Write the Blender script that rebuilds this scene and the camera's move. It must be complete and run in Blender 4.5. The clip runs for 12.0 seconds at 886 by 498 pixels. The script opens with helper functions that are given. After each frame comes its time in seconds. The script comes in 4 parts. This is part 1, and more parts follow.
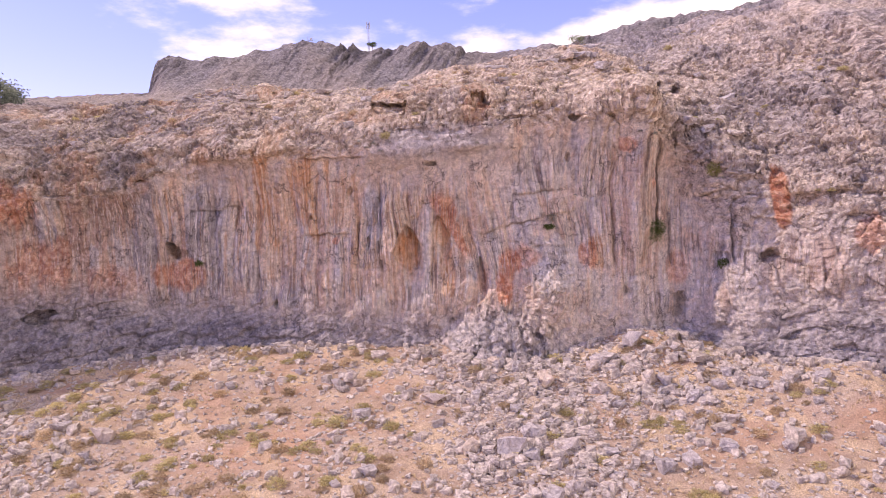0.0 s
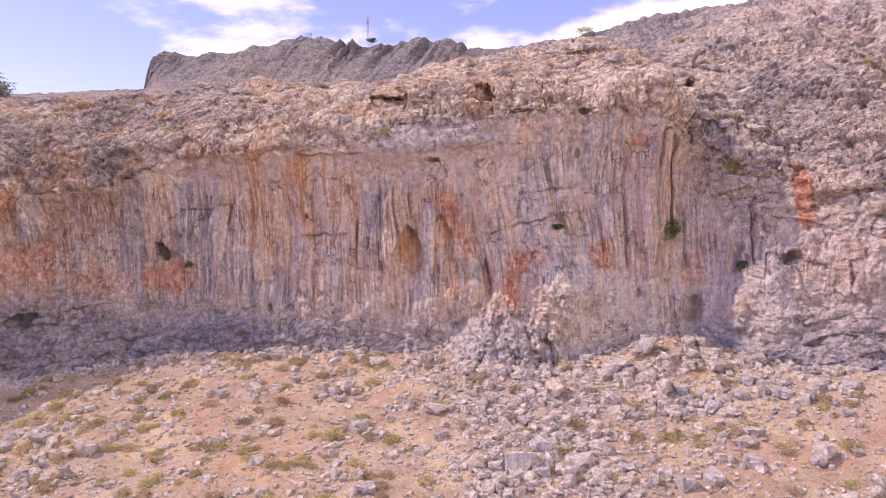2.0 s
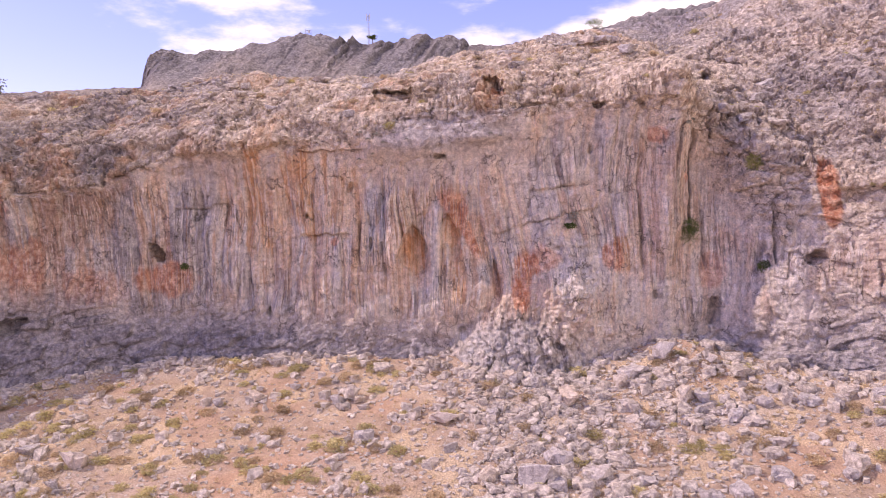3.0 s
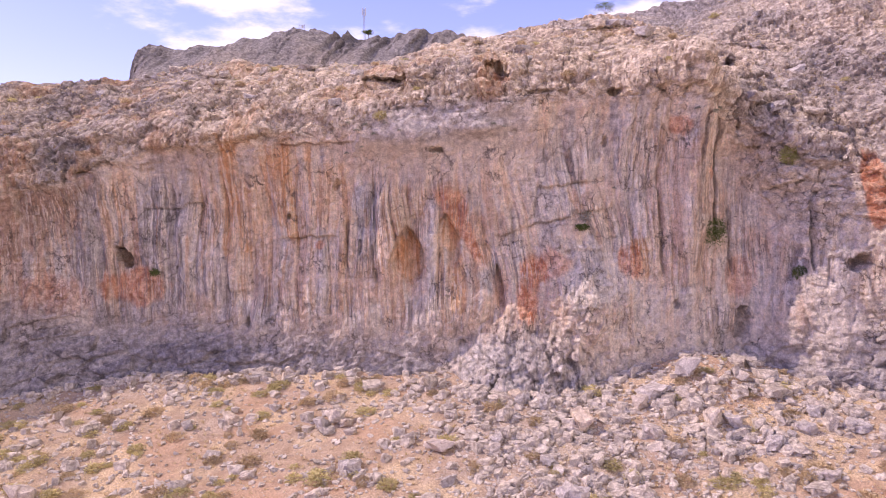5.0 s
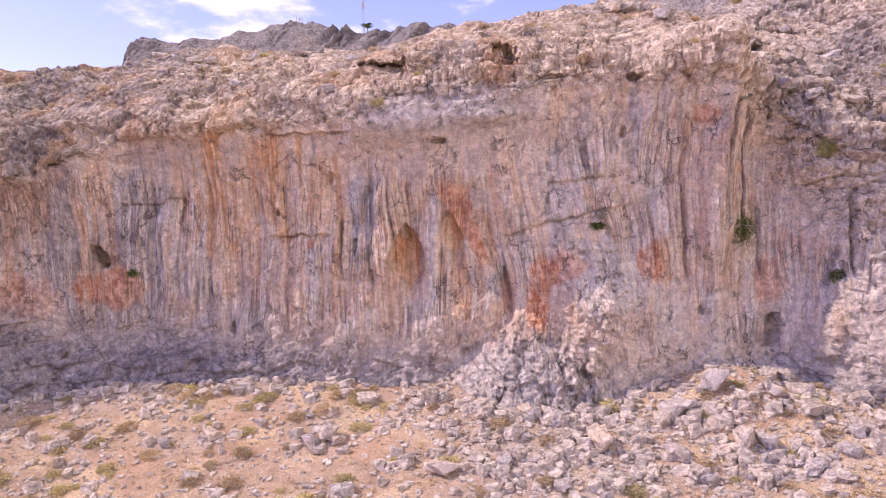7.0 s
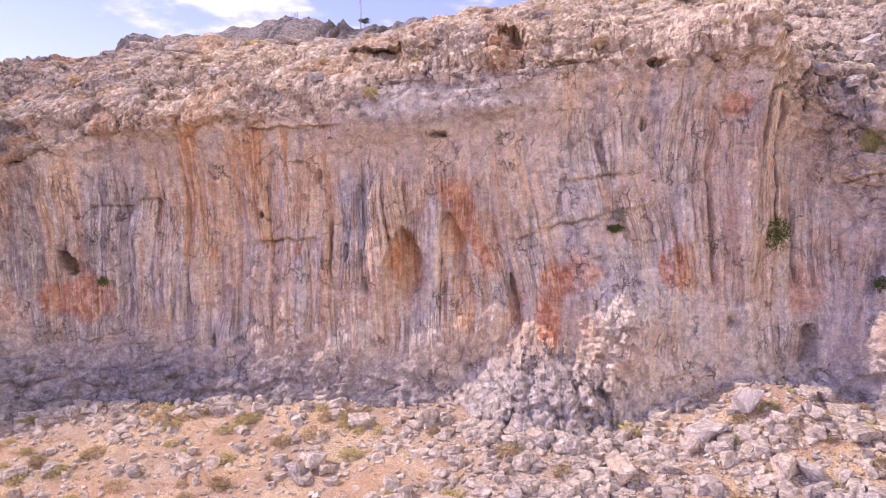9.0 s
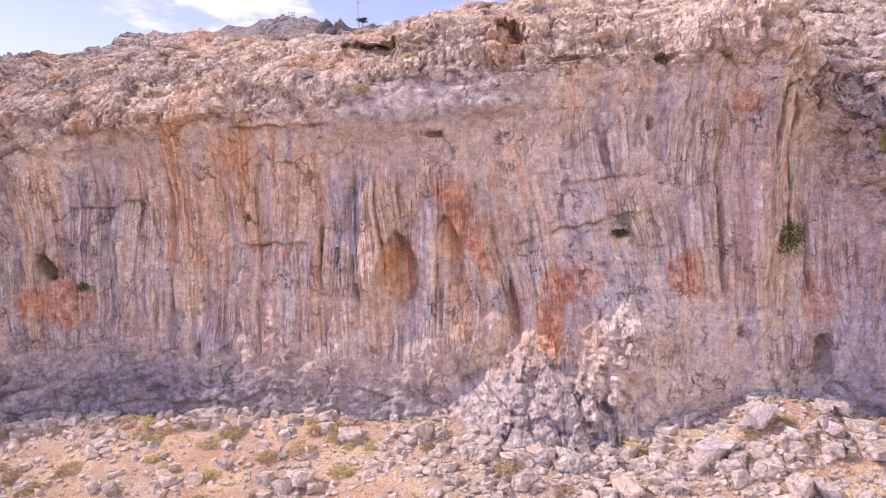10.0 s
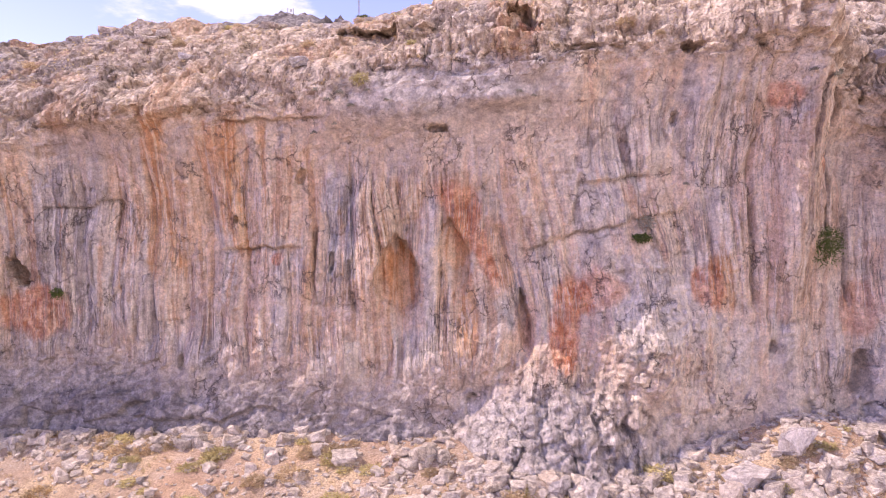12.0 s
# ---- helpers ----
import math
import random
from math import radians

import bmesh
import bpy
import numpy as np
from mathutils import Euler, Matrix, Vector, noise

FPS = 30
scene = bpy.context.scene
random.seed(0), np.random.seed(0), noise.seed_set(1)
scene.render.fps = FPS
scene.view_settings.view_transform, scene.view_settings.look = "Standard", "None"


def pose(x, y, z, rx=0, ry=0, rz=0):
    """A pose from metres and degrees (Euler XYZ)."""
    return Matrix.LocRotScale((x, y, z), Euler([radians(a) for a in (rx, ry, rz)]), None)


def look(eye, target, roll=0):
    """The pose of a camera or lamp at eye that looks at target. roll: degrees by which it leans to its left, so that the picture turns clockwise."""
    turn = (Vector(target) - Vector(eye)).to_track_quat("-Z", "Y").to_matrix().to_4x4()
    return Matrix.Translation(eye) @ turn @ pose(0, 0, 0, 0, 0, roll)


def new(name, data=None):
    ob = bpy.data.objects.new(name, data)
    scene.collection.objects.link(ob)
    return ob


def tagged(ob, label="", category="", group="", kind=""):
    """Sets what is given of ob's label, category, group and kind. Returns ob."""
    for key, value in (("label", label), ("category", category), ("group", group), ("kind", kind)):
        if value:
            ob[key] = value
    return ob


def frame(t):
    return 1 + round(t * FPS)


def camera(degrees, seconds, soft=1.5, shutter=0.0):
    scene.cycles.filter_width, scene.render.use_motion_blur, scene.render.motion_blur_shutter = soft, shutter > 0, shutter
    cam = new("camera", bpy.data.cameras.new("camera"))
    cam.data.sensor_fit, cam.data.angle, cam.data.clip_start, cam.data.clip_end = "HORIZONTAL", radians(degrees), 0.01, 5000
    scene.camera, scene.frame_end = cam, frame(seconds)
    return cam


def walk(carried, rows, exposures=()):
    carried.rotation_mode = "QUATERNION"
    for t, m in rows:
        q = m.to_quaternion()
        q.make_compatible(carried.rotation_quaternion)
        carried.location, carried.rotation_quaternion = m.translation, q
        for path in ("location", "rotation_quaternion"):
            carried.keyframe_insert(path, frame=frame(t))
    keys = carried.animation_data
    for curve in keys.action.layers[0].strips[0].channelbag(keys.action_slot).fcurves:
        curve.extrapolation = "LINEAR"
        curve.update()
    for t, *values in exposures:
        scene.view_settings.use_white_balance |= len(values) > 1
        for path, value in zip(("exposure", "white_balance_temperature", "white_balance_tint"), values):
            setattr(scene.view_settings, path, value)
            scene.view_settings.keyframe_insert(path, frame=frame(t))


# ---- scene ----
cam = camera(61.9, 12.0, soft=0.4)
EXPOSURES = [(0.0, 1.18, 7500, 28.0), (6.0, 1.32, 7500, 28.5), (12.0, 1.55, 7500, 27.5)]
PATH = [
    (0, (0.05, 0.047, 14.021), (0.056, 2.045, 13.926), -0.9),
    (0.5, (0.066, 0.824, 14.011), (0.073, 2.822, 13.916), -0.9),
    (1, (0.142, 1.628, 13.938), (0.148, 3.626, 13.843), -0.8),
    (1.5, (-0.02, 2.63, 14.004), (-0.013, 4.628, 13.908), -0.8),
    (2, (-0.241, 3.733, 14.006), (-0.234, 5.731, 13.909), -0.8),
    (2.5, (-0.591, 5.093, 13.977), (-0.584, 7.09, 13.879), -0.9),
    (3, (-0.826, 6.698, 13.958), (-0.819, 8.695, 13.86), -1.0),
    (5, (-0.665, 13.359, 13.802), (-0.655, 15.357, 13.709), -1.0),
    (5.5, (-0.657, 14.786, 13.787), (-0.647, 16.784, 13.694), -0.9),
    (6, (-0.791, 16.047, 13.732), (-0.78, 18.045, 13.638), -0.9),
    (6.5, (-0.861, 17.177, 13.678), (-0.849, 19.175, 13.585), -0.9),
    (7, (-0.846, 18.285, 13.64), (-0.835, 20.283, 13.545), -0.8),
    (7.2, (-0.842, 18.779, 13.663), (-0.832, 20.777, 13.567), -0.9),
    (9, (-0.842, 23.451, 13.723), (-0.831, 25.448, 13.629), -0.9),
    (9.5, (-0.718, 24.665, 13.779), (-0.705, 26.663, 13.689), -0.8),
    (10, (-0.606, 25.855, 13.843), (-0.593, 27.853, 13.753), -0.8),
    (10.5, (-0.536, 26.988, 13.864), (-0.522, 28.986, 13.777), -0.8),
    (11, (-0.469, 27.991, 13.852), (-0.456, 29.989, 13.766), -0.7),
    (11.5, (-0.55, 28.886, 13.9), (-0.537, 30.884, 13.814), -0.6),
    (12, (-0.825, 29.745, 13.879), (-0.812, 31.743, 13.794), -0.5),
]
walk(cam, [(t, look(eye, target, roll)) for t, eye, target, roll in PATH], exposures=EXPOSURES)

# ---- sky and sun ----
SUN_WAY = Vector((1.0, -0.075, -1.05)).normalized()      # the way the sunlight travels
SUN_UP = math.asin(-SUN_WAY.z)
SUN_TURN = math.atan2(-SUN_WAY.x, -SUN_WAY.y)           # clockwise from +y


def make_sky():
    world = bpy.data.worlds.new("sky")
    scene.world = world
    world.use_nodes = True
    nt = world.node_tree
    nt.nodes.clear()
    out = nt.nodes.new("ShaderNodeOutputWorld")
    back = nt.nodes.new("ShaderNodeBackground")
    sky = nt.nodes.new("ShaderNodeTexSky")
    sky.sky_type = "NISHITA"
    sky.sun_disc = False
    sky.sun_elevation = SUN_UP
    sky.sun_rotation = SUN_TURN
    sky.air_density, sky.dust_density, sky.ozone_density = 1.0, 0.3, 3.0
    place = nt.nodes.new("ShaderNodeTexCoord")
    stretch = nt.nodes.new("ShaderNodeMapping")
    stretch.inputs["Location"].default_value = (0.32, 0.0, 0.12)
    stretch.inputs["Scale"].default_value = (2.6, 2.6, 7.0)
    cloud = nt.nodes.new("ShaderNodeTexNoise")
    cloud.inputs["Scale"].default_value = 1.3
    cloud.inputs["Detail"].default_value = 9.0
    cloud.inputs["Roughness"].default_value = 0.58
    ramp = nt.nodes.new("ShaderNodeMapRange")
    ramp.interpolation_type = "SMOOTHSTEP"
    ramp.inputs["From Min"].default_value = 0.465
    ramp.inputs["From Max"].default_value = 0.62
    ramp.inputs["To Max"].default_value = 0.9
    mix = nt.nodes.new("ShaderNodeMix")
    mix.data_type = "RGBA"
    mix.inputs["B"].default_value = (4.3, 4.25, 4.4, 1)
    nt.links.new(place.outputs["Generated"], stretch.inputs["Vector"])
    nt.links.new(stretch.outputs["Vector"], cloud.inputs["Vector"])
    # more cloud towards +x than towards -x
    axes = nt.nodes.new("ShaderNodeSeparateXYZ")
    nt.links.new(place.outputs["Generated"], axes.inputs["Vector"])
    more = nt.nodes.new("ShaderNodeMath")
    more.operation = "MULTIPLY_ADD"
    more.inputs[1].default_value = 0.30
    nt.links.new(axes.outputs["X"], more.inputs[0])
    nt.links.new(cloud.outputs["Fac"], more.inputs[2])
    nt.links.new(more.outputs["Value"], ramp.inputs["Value"])
    nt.links.new(ramp.outputs["Result"], mix.inputs["Factor"])
    haze = nt.nodes.new("ShaderNodeMix")       # the clear sky is a hazy lavender blue
    haze.data_type, haze.blend_type = "RGBA", "MULTIPLY"
    haze.inputs["Factor"].default_value = 1.0
    haze.inputs["B"].default_value = (0.585, 0.505, 0.77, 1)
    nt.links.new(sky.outputs["Color"], haze.inputs["A"])
    nt.links.new(haze.outputs["Result"], mix.inputs["A"])
    nt.links.new(mix.outputs["Result"], back.inputs["Color"])
    back.inputs["Strength"].default_value = SKY_STRENGTH
    nt.links.new(back.outputs["Background"], out.inputs["Surface"])


SKY_STRENGTH, SUN_STRENGTH = 0.15, 1.5
make_sky()
sun_data = bpy.data.lights.new("sun", "SUN")
sun_data.energy, sun_data.angle, sun_data.color = SUN_STRENGTH, radians(0.6), (1.0, 0.93, 0.82)
sun = new("sun", sun_data)
sun.matrix_world = look((-120, 0, 150), Vector((-120, 0, 150)) + SUN_WAY)

# ---- numbers for shaping rock ----
RNG = np.random.RandomState(11)
PERM = np.concatenate([RNG.permutation(256)] * 3).astype(np.int32)
VALUE = (RNG.rand(256) * 2 - 1).astype(np.float32)
JITTER = RNG.rand(3, 256).astype(np.float32)


def smooth(a, b, v):
    t = np.clip((v - a) / (b - a), 0.0, 1.0)
    return t * t * (3 - 2 * t)


def vnoise(x, y, z, seed=0):
    """Smooth lattice noise, -1 to 1."""
    x, y, z = (v.astype(np.float32) for v in (x, y, z))
    fx, fy, fz = np.floor(x), np.floor(y), np.floor(z)
    ix, iy, iz = ((f.astype(np.int32) + seed * k) & 255 for f, k in ((fx, 37), (fy, 91), (fz, 53)))
    u, v, w = (t * t * t * (t * (t * 6 - 15) + 10) for t in (x - fx, y - fy, z - fz))
    ix1, iy1, iz1 = (ix + 1) & 255, (iy + 1) & 255, (iz + 1) & 255

    def corner(a, b, c):
        return VALUE[PERM[PERM[PERM[a] + b] + c]]
    x00 = corner(ix, iy, iz) * (1 - u) + corner(ix1, iy, iz) * u
    x10 = corner(ix, iy1, iz) * (1 - u) + corner(ix1, iy1, iz) * u
    x01 = corner(ix, iy, iz1) * (1 - u) + corner(ix1, iy, iz1) * u
    x11 = corner(ix, iy1, iz1) * (1 - u) + corner(ix1, iy1, iz1) * u
    return (x00 * (1 - v) + x10 * v) * (1 - w) + (x01 * (1 - v) + x11 * v) * w


def fbm(x, y, z, octaves=4, seed=0, gain=0.5):
    total, size, norm = 0.0, 1.0, 0.0
    for k in range(octaves):
        f = 2.03 ** k
        total = total + size * vnoise(x * f, y * f, z * f, seed + k * 3)
        norm += size
        size *= gain
    return total / norm


def ridged(x, y, z, octaves=3, seed=0):
    total, size, norm = 0.0, 1.0, 0.0
    for k in range(octaves):
        f = 2.1 ** k
        total = total + size * (1 - np.abs(vnoise(x * f, y * f, z * f, seed + k * 5)) * 2)
        norm += size
        size *= 0.5
    return total / norm


def cells(x, y, z, seed=0):
    """Cell noise: nearest and second distance, and a random value a cell."""
    x, y, z = (v.astype(np.float32) for v in (x, y, z))
    fx, fy, fz = (np.floor(v).astype(np.int32) for v in (x, y, z))
    near = np.full(x.shape, 9.0, np.float32)
    second = near.copy()
    tone = np.zeros(x.shape, np.float32)
    for i in (-1, 0, 1):
        for j in (-1, 0, 1):
            for k in (-1, 0, 1):
                cx, cy, cz = fx + i, fy + j, fz + k
                n = PERM[PERM[PERM[(cx + seed * 17) & 255] + (cy & 255)] + (cz & 255)]
                d = (cx + JITTER[0][n] - x) ** 2 + (cy + JITTER[1][n] - y) ** 2 + (cz + JITTER[2][n] - z) ** 2
                closer = d < near
                second = np.where(closer, near, np.minimum(second, d))
                tone = np.where(closer, VALUE[n], tone)
                near = np.where(closer, d, near)
    return np.sqrt(near), np.sqrt(second), tone


def sheet(name, x, y, z, material, masks=None, soft=True):
    """A mesh from a grid of places, rows by columns, with named masks on its points."""
    rows, cols = x.shape
    me = bpy.data.meshes.new(name)
    n = np.arange(rows * cols, dtype=np.int32).reshape(rows, cols)
    quads = np.stack([n[:-1, :-1], n[:-1, 1:], n[1:, 1:], n[1:, :-1]], -1).reshape(-1, 4)
    me.vertices.add(rows * cols)
    me.vertices.foreach_set("co", np.stack([x, y, z], -1).astype(np.float32).ravel())
    me.loops.add(quads.size)
    me.loops.foreach_set("vertex_index", quads.ravel())
    me.polygons.add(len(quads))
    me.polygons.foreach_set("loop_start", np.arange(0, quads.size, 4, dtype=np.int32))
    me.polygons.foreach_set("use_smooth", np.full(len(quads), soft))
    me.update(calc_edges=True)
    for key, value in (masks or {}).items():
        me.attributes.new(key, "FLOAT", "POINT").data.foreach_set("value", value.astype(np.float32).ravel())
    me.materials.append(material)
    return new(name, me)

# ---- materials ----
def start_material(name, roughness=0.9):
    m = bpy.data.materials.new(name)
    m.use_nodes = True
    nt = m.node_tree
    bsdf = nt.nodes["Principled BSDF"]
    bsdf.inputs["Roughness"].default_value = roughness
    bsdf.inputs["Specular IOR Level"].default_value = 0.2
    return m, nt, bsdf


def tex(nt, kind, scale, detail=5.0, rough=0.6, coord="Object", stretch=None):
    """A texture node on the thing's own coordinates."""
    place = nt.nodes.new("ShaderNodeTexCoord")
    node = nt.nodes.new(kind)
    node.inputs["Scale"].default_value = scale
    if "Detail" in node.inputs:
        node.inputs["Detail"].default_value = detail
        node.inputs["Roughness"].default_value = rough
    source = place.outputs[coord]
    if stretch:
        mapping = nt.nodes.new("ShaderNodeMapping")
        mapping.inputs["Scale"].default_value = stretch
        nt.links.new(source, mapping.inputs["Vector"])
        source = mapping.outputs["Vector"]
    nt.links.new(source, node.inputs["Vector"])
    return node


def span(nt, source, a, b, lo=0.0, hi=1.0):
    node = nt.nodes.new("ShaderNodeMapRange")
    node.inputs["From Min"].default_value, node.inputs["From Max"].default_value = a, b
    node.inputs["To Min"].default_value, node.inputs["To Max"].default_value = lo, hi
    nt.links.new(source, node.inputs["Value"])
    return node.outputs["Result"]


def blend(nt, fac, a, b, how="MIX"):
    """a and b: colours or sockets; fac: a number or a socket."""
    node = nt.nodes.new("ShaderNodeMix")
    node.data_type, node.blend_type = "RGBA", how
    for key, value in (("Factor", fac), ("A", a), ("B", b)):
        if isinstance(value, bpy.types.NodeSocket):
            nt.links.new(value, node.inputs[key])
        elif key == "Factor":
            node.inputs[key].default_value = value
        else:
            node.inputs[key].default_value = (*value, 1)
    return node.outputs["Result"]


def times(nt, a, b, how="MULTIPLY"):
    node = nt.nodes.new("ShaderNodeMath")
    node.operation = how
    for k, value in enumerate((a, b)):
        if isinstance(value, bpy.types.NodeSocket):
            nt.links.new(value, node.inputs[k])
        else:
            node.inputs[k].default_value = value
    return node.outputs["Value"]


def grey(nt, value):
    """A brightness as a colour to multiply with."""
    node = nt.nodes.new("ShaderNodeCombineColor")
    for k in range(3):
        nt.links.new(value, node.inputs[k])
    return node.outputs["Color"]


def bumped(nt, bsdf, *heights):
    """Bump nodes in a chain: (socket, metres)."""
    last = None
    for socket, metres in heights:
        node = nt.nodes.new("ShaderNodeBump")
        node.inputs["Distance"].default_value = metres
        node.inputs["Strength"].default_value = 1.0
        nt.links.new(socket, node.inputs["Height"])
        if last:
            nt.links.new(last, node.inputs["Normal"])
        last = node.outputs["Normal"]
    nt.links.new(last, bsdf.inputs["Normal"])


def mask(nt, name):
    node = nt.nodes.new("ShaderNodeAttribute")
    node.attribute_name = name
    return node.outputs["Fac"]


def cliff_rock(name="streaked_limestone", dim=1.0):
    """Limestone: pinkish cream, rust and ochre seeps, blue-grey and chalky runs, tan weathered top."""
    m, nt, bsdf = start_material(name, 0.92)
    big = tex(nt, "ShaderNodeTexNoise", 0.35, 6).outputs["Fac"]
    mid = tex(nt, "ShaderNodeTexNoise", 1.8, 8, 0.6).outputs["Fac"]
    fine = tex(nt, "ShaderNodeTexNoise", 8.0, 6, 0.65).outputs["Fac"]
    some = tex(nt, "ShaderNodeTexNoise", 0.30, 3, 0.5).outputs["Fac"]

    def bent(node, noise_scale, by):
        """Bend a texture's coordinates with noise, so that its lines wander."""
        wob = tex(nt, "ShaderNodeTexNoise", noise_scale, 4, 0.6)
        add = nt.nodes.new("ShaderNodeVectorMath")
        add.operation = "MULTIPLY_ADD"
        add.inputs[1].default_value = (by, by, by)
        nt.links.new(wob.outputs["Color"], add.inputs[0])
        nt.links.new(node.inputs["Vector"].links[0].from_socket, add.inputs[2])
        nt.links.new(add.outputs["Vector"], node.inputs["Vector"])
        return node

    # runs of water follow the drift of the flowstone
    shift = nt.nodes.new("ShaderNodeCombineXYZ")
    nt.links.new(mask(nt, "drift"), shift.inputs["X"])

    def run(scale, drop, bend, detail=3.0):
        node = tex(nt, "ShaderNodeTexNoise", 1.0, detail, 0.5, stretch=(scale, scale * 0.3, drop))
        stretch = node.inputs["Vector"].links[0].from_node
        add = nt.nodes.new("ShaderNodeVectorMath")
        nt.links.new(stretch.inputs["Vector"].links[0].from_socket, add.inputs[0])
        nt.links.new(shift.outputs["Vector"], add.inputs[1])
        nt.links.new(add.outputs["Vector"], stretch.inputs["Vector"])
        node.inputs["Distortion"].default_value = bend
        return node.outputs["Fac"]
    seep, ribs, hair = run(0.95, 0.055, 0.25), run(2.6, 0.13, 0.25), run(6.5, 0.30, 0.3)
    wall = span(nt, mask(nt, "tan"), 0.0, 0.45, 1.0, 0.0)
    bare = span(nt, mask(nt, "bare"), 0.1, 0.6, 1.0, 0.1)
    flow = times(nt, times(nt, wall, bare), times(nt, span(nt, mask(nt, "ribs"), 0.1, 0.7, 0.12, 1.0), span(nt, some, 0.42, 0.58, 0.2, 1.0)))
    wet = times(nt, wall, span(nt, mask(nt, "ribs"), 0.05, 0.5, 0.2, 1.0))
    col = blend(nt, span(nt, big, 0.38, 0.62), (0.65, 0.52, 0.425), (0.79, 0.675, 0.555))
    col = blend(nt, times(nt, span(nt, seep, 0.52, 0.56, 0.0, 0.5), wet), col, (0.76, 0.54, 0.38))
    col = blend(nt, times(nt, span(nt, seep, 0.47, 0.43, 0.0, 0.55), wet), col, (0.50, 0.44, 0.44))
    col = blend(nt, times(nt, span(nt, ribs, 0.53, 0.57, 0.0, 0.8), flow), col, (0.86, 0.76, 0.69))
    col = blend(nt, times(nt, span(nt, ribs, 0.46, 0.42, 0.0, 0.6), flow), col, (0.42, 0.355, 0.35))
    rubble = blend(nt, span(nt, mid, 0.40, 0.60), (0.64, 0.49, 0.37), (0.88, 0.74, 0.59))
    col = blend(nt, mask(nt, "tan"), col, rubble)
    col = blend(nt, times(nt, mask(nt, "pale"), span(nt, mid, 0.36, 0.5, 0.6, 1.0)), col, (0.88, 0.79, 0.69))
    stone_or_run = blend(nt, flow, grey(nt, span(nt, mid, 0.36, 0.62)), grey(nt, span(nt, ribs, 0.44, 0.56)))
    col = blend(nt, mask(nt, "slate"), col, blend(nt, stone_or_run, (0.36, 0.33, 0.335), (0.62, 0.575, 0.555)))
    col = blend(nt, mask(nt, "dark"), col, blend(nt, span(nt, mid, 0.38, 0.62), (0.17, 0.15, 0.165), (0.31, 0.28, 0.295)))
    col = blend(nt, mask(nt, "ochre"), col, blend(nt, span(nt, ribs, 0.45, 0.55), (0.62, 0.31, 0.14), (0.80, 0.56, 0.36)))
    col = blend(nt, mask(nt, "rust"), col, blend(nt, span(nt, mid, 0.42, 0.58), (0.66, 0.22, 0.10), (0.80, 0.44, 0.27)))
    col = blend(nt, times(nt, span(nt, hair, 0.43, 0.39, 0.0, 0.45), flow), col, (0.27, 0.215, 0.21))
    col = blend(nt, times(nt, span(nt, hair, 0.57, 0.61, 0.0, 0.45), flow), col, (0.86, 0.78, 0.72))
    # cracks, some of them open, and the joints of the broken ground above
    net = tex(nt, "ShaderNodeTexVoronoi", 1.0, stretch=(0.8, 0.8, 0.5))
    net.feature = "DISTANCE_TO_EDGE"
    bent(net, 1.1, 1.1)
    open_some = span(nt, tex(nt, "ShaderNodeTexNoise", 0.5, 4, 0.6).outputs["Fac"], 0.52, 0.60)
    crack = times(nt, times(nt, span(nt, net.outputs["Distance"], 0.022, 0.006), open_some), bare)
    col = blend(nt, times(nt, crack, 0.7), col, (0.17, 0.13, 0.12))
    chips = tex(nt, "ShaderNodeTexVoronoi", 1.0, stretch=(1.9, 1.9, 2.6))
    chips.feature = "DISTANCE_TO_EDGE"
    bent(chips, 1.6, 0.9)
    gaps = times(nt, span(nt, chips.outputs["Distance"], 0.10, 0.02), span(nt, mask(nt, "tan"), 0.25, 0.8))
    # darkens the joints of the tan rock, their crevice shade put into the colour
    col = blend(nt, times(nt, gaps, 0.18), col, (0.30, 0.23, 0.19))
    col = blend(nt, mask(nt, "seam"), col, (0.14, 0.11, 0.10))
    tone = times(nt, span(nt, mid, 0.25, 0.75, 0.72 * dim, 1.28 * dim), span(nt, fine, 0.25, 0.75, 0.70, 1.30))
    col = blend(nt, 1.0, col, grey(nt, tone), "MULTIPLY")
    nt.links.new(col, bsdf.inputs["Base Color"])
    facet = bent(tex(nt, "ShaderNodeTexVoronoi", 1.5), 1.2, 0.7).outputs["Distance"]
    pit = tex(nt, "ShaderNodeTexVoronoi", 3.5).outputs["Distance"]
    bumped(nt, bsdf, (facet, 0.12), (mid, 0.16), (pit, 0.05), (times(nt, span(nt, ribs, 0.40, 0.60), flow), 0.16), (times(nt, span(nt, hair, 0.38, 0.5), flow), 0.05),
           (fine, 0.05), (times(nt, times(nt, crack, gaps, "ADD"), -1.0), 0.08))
    return m


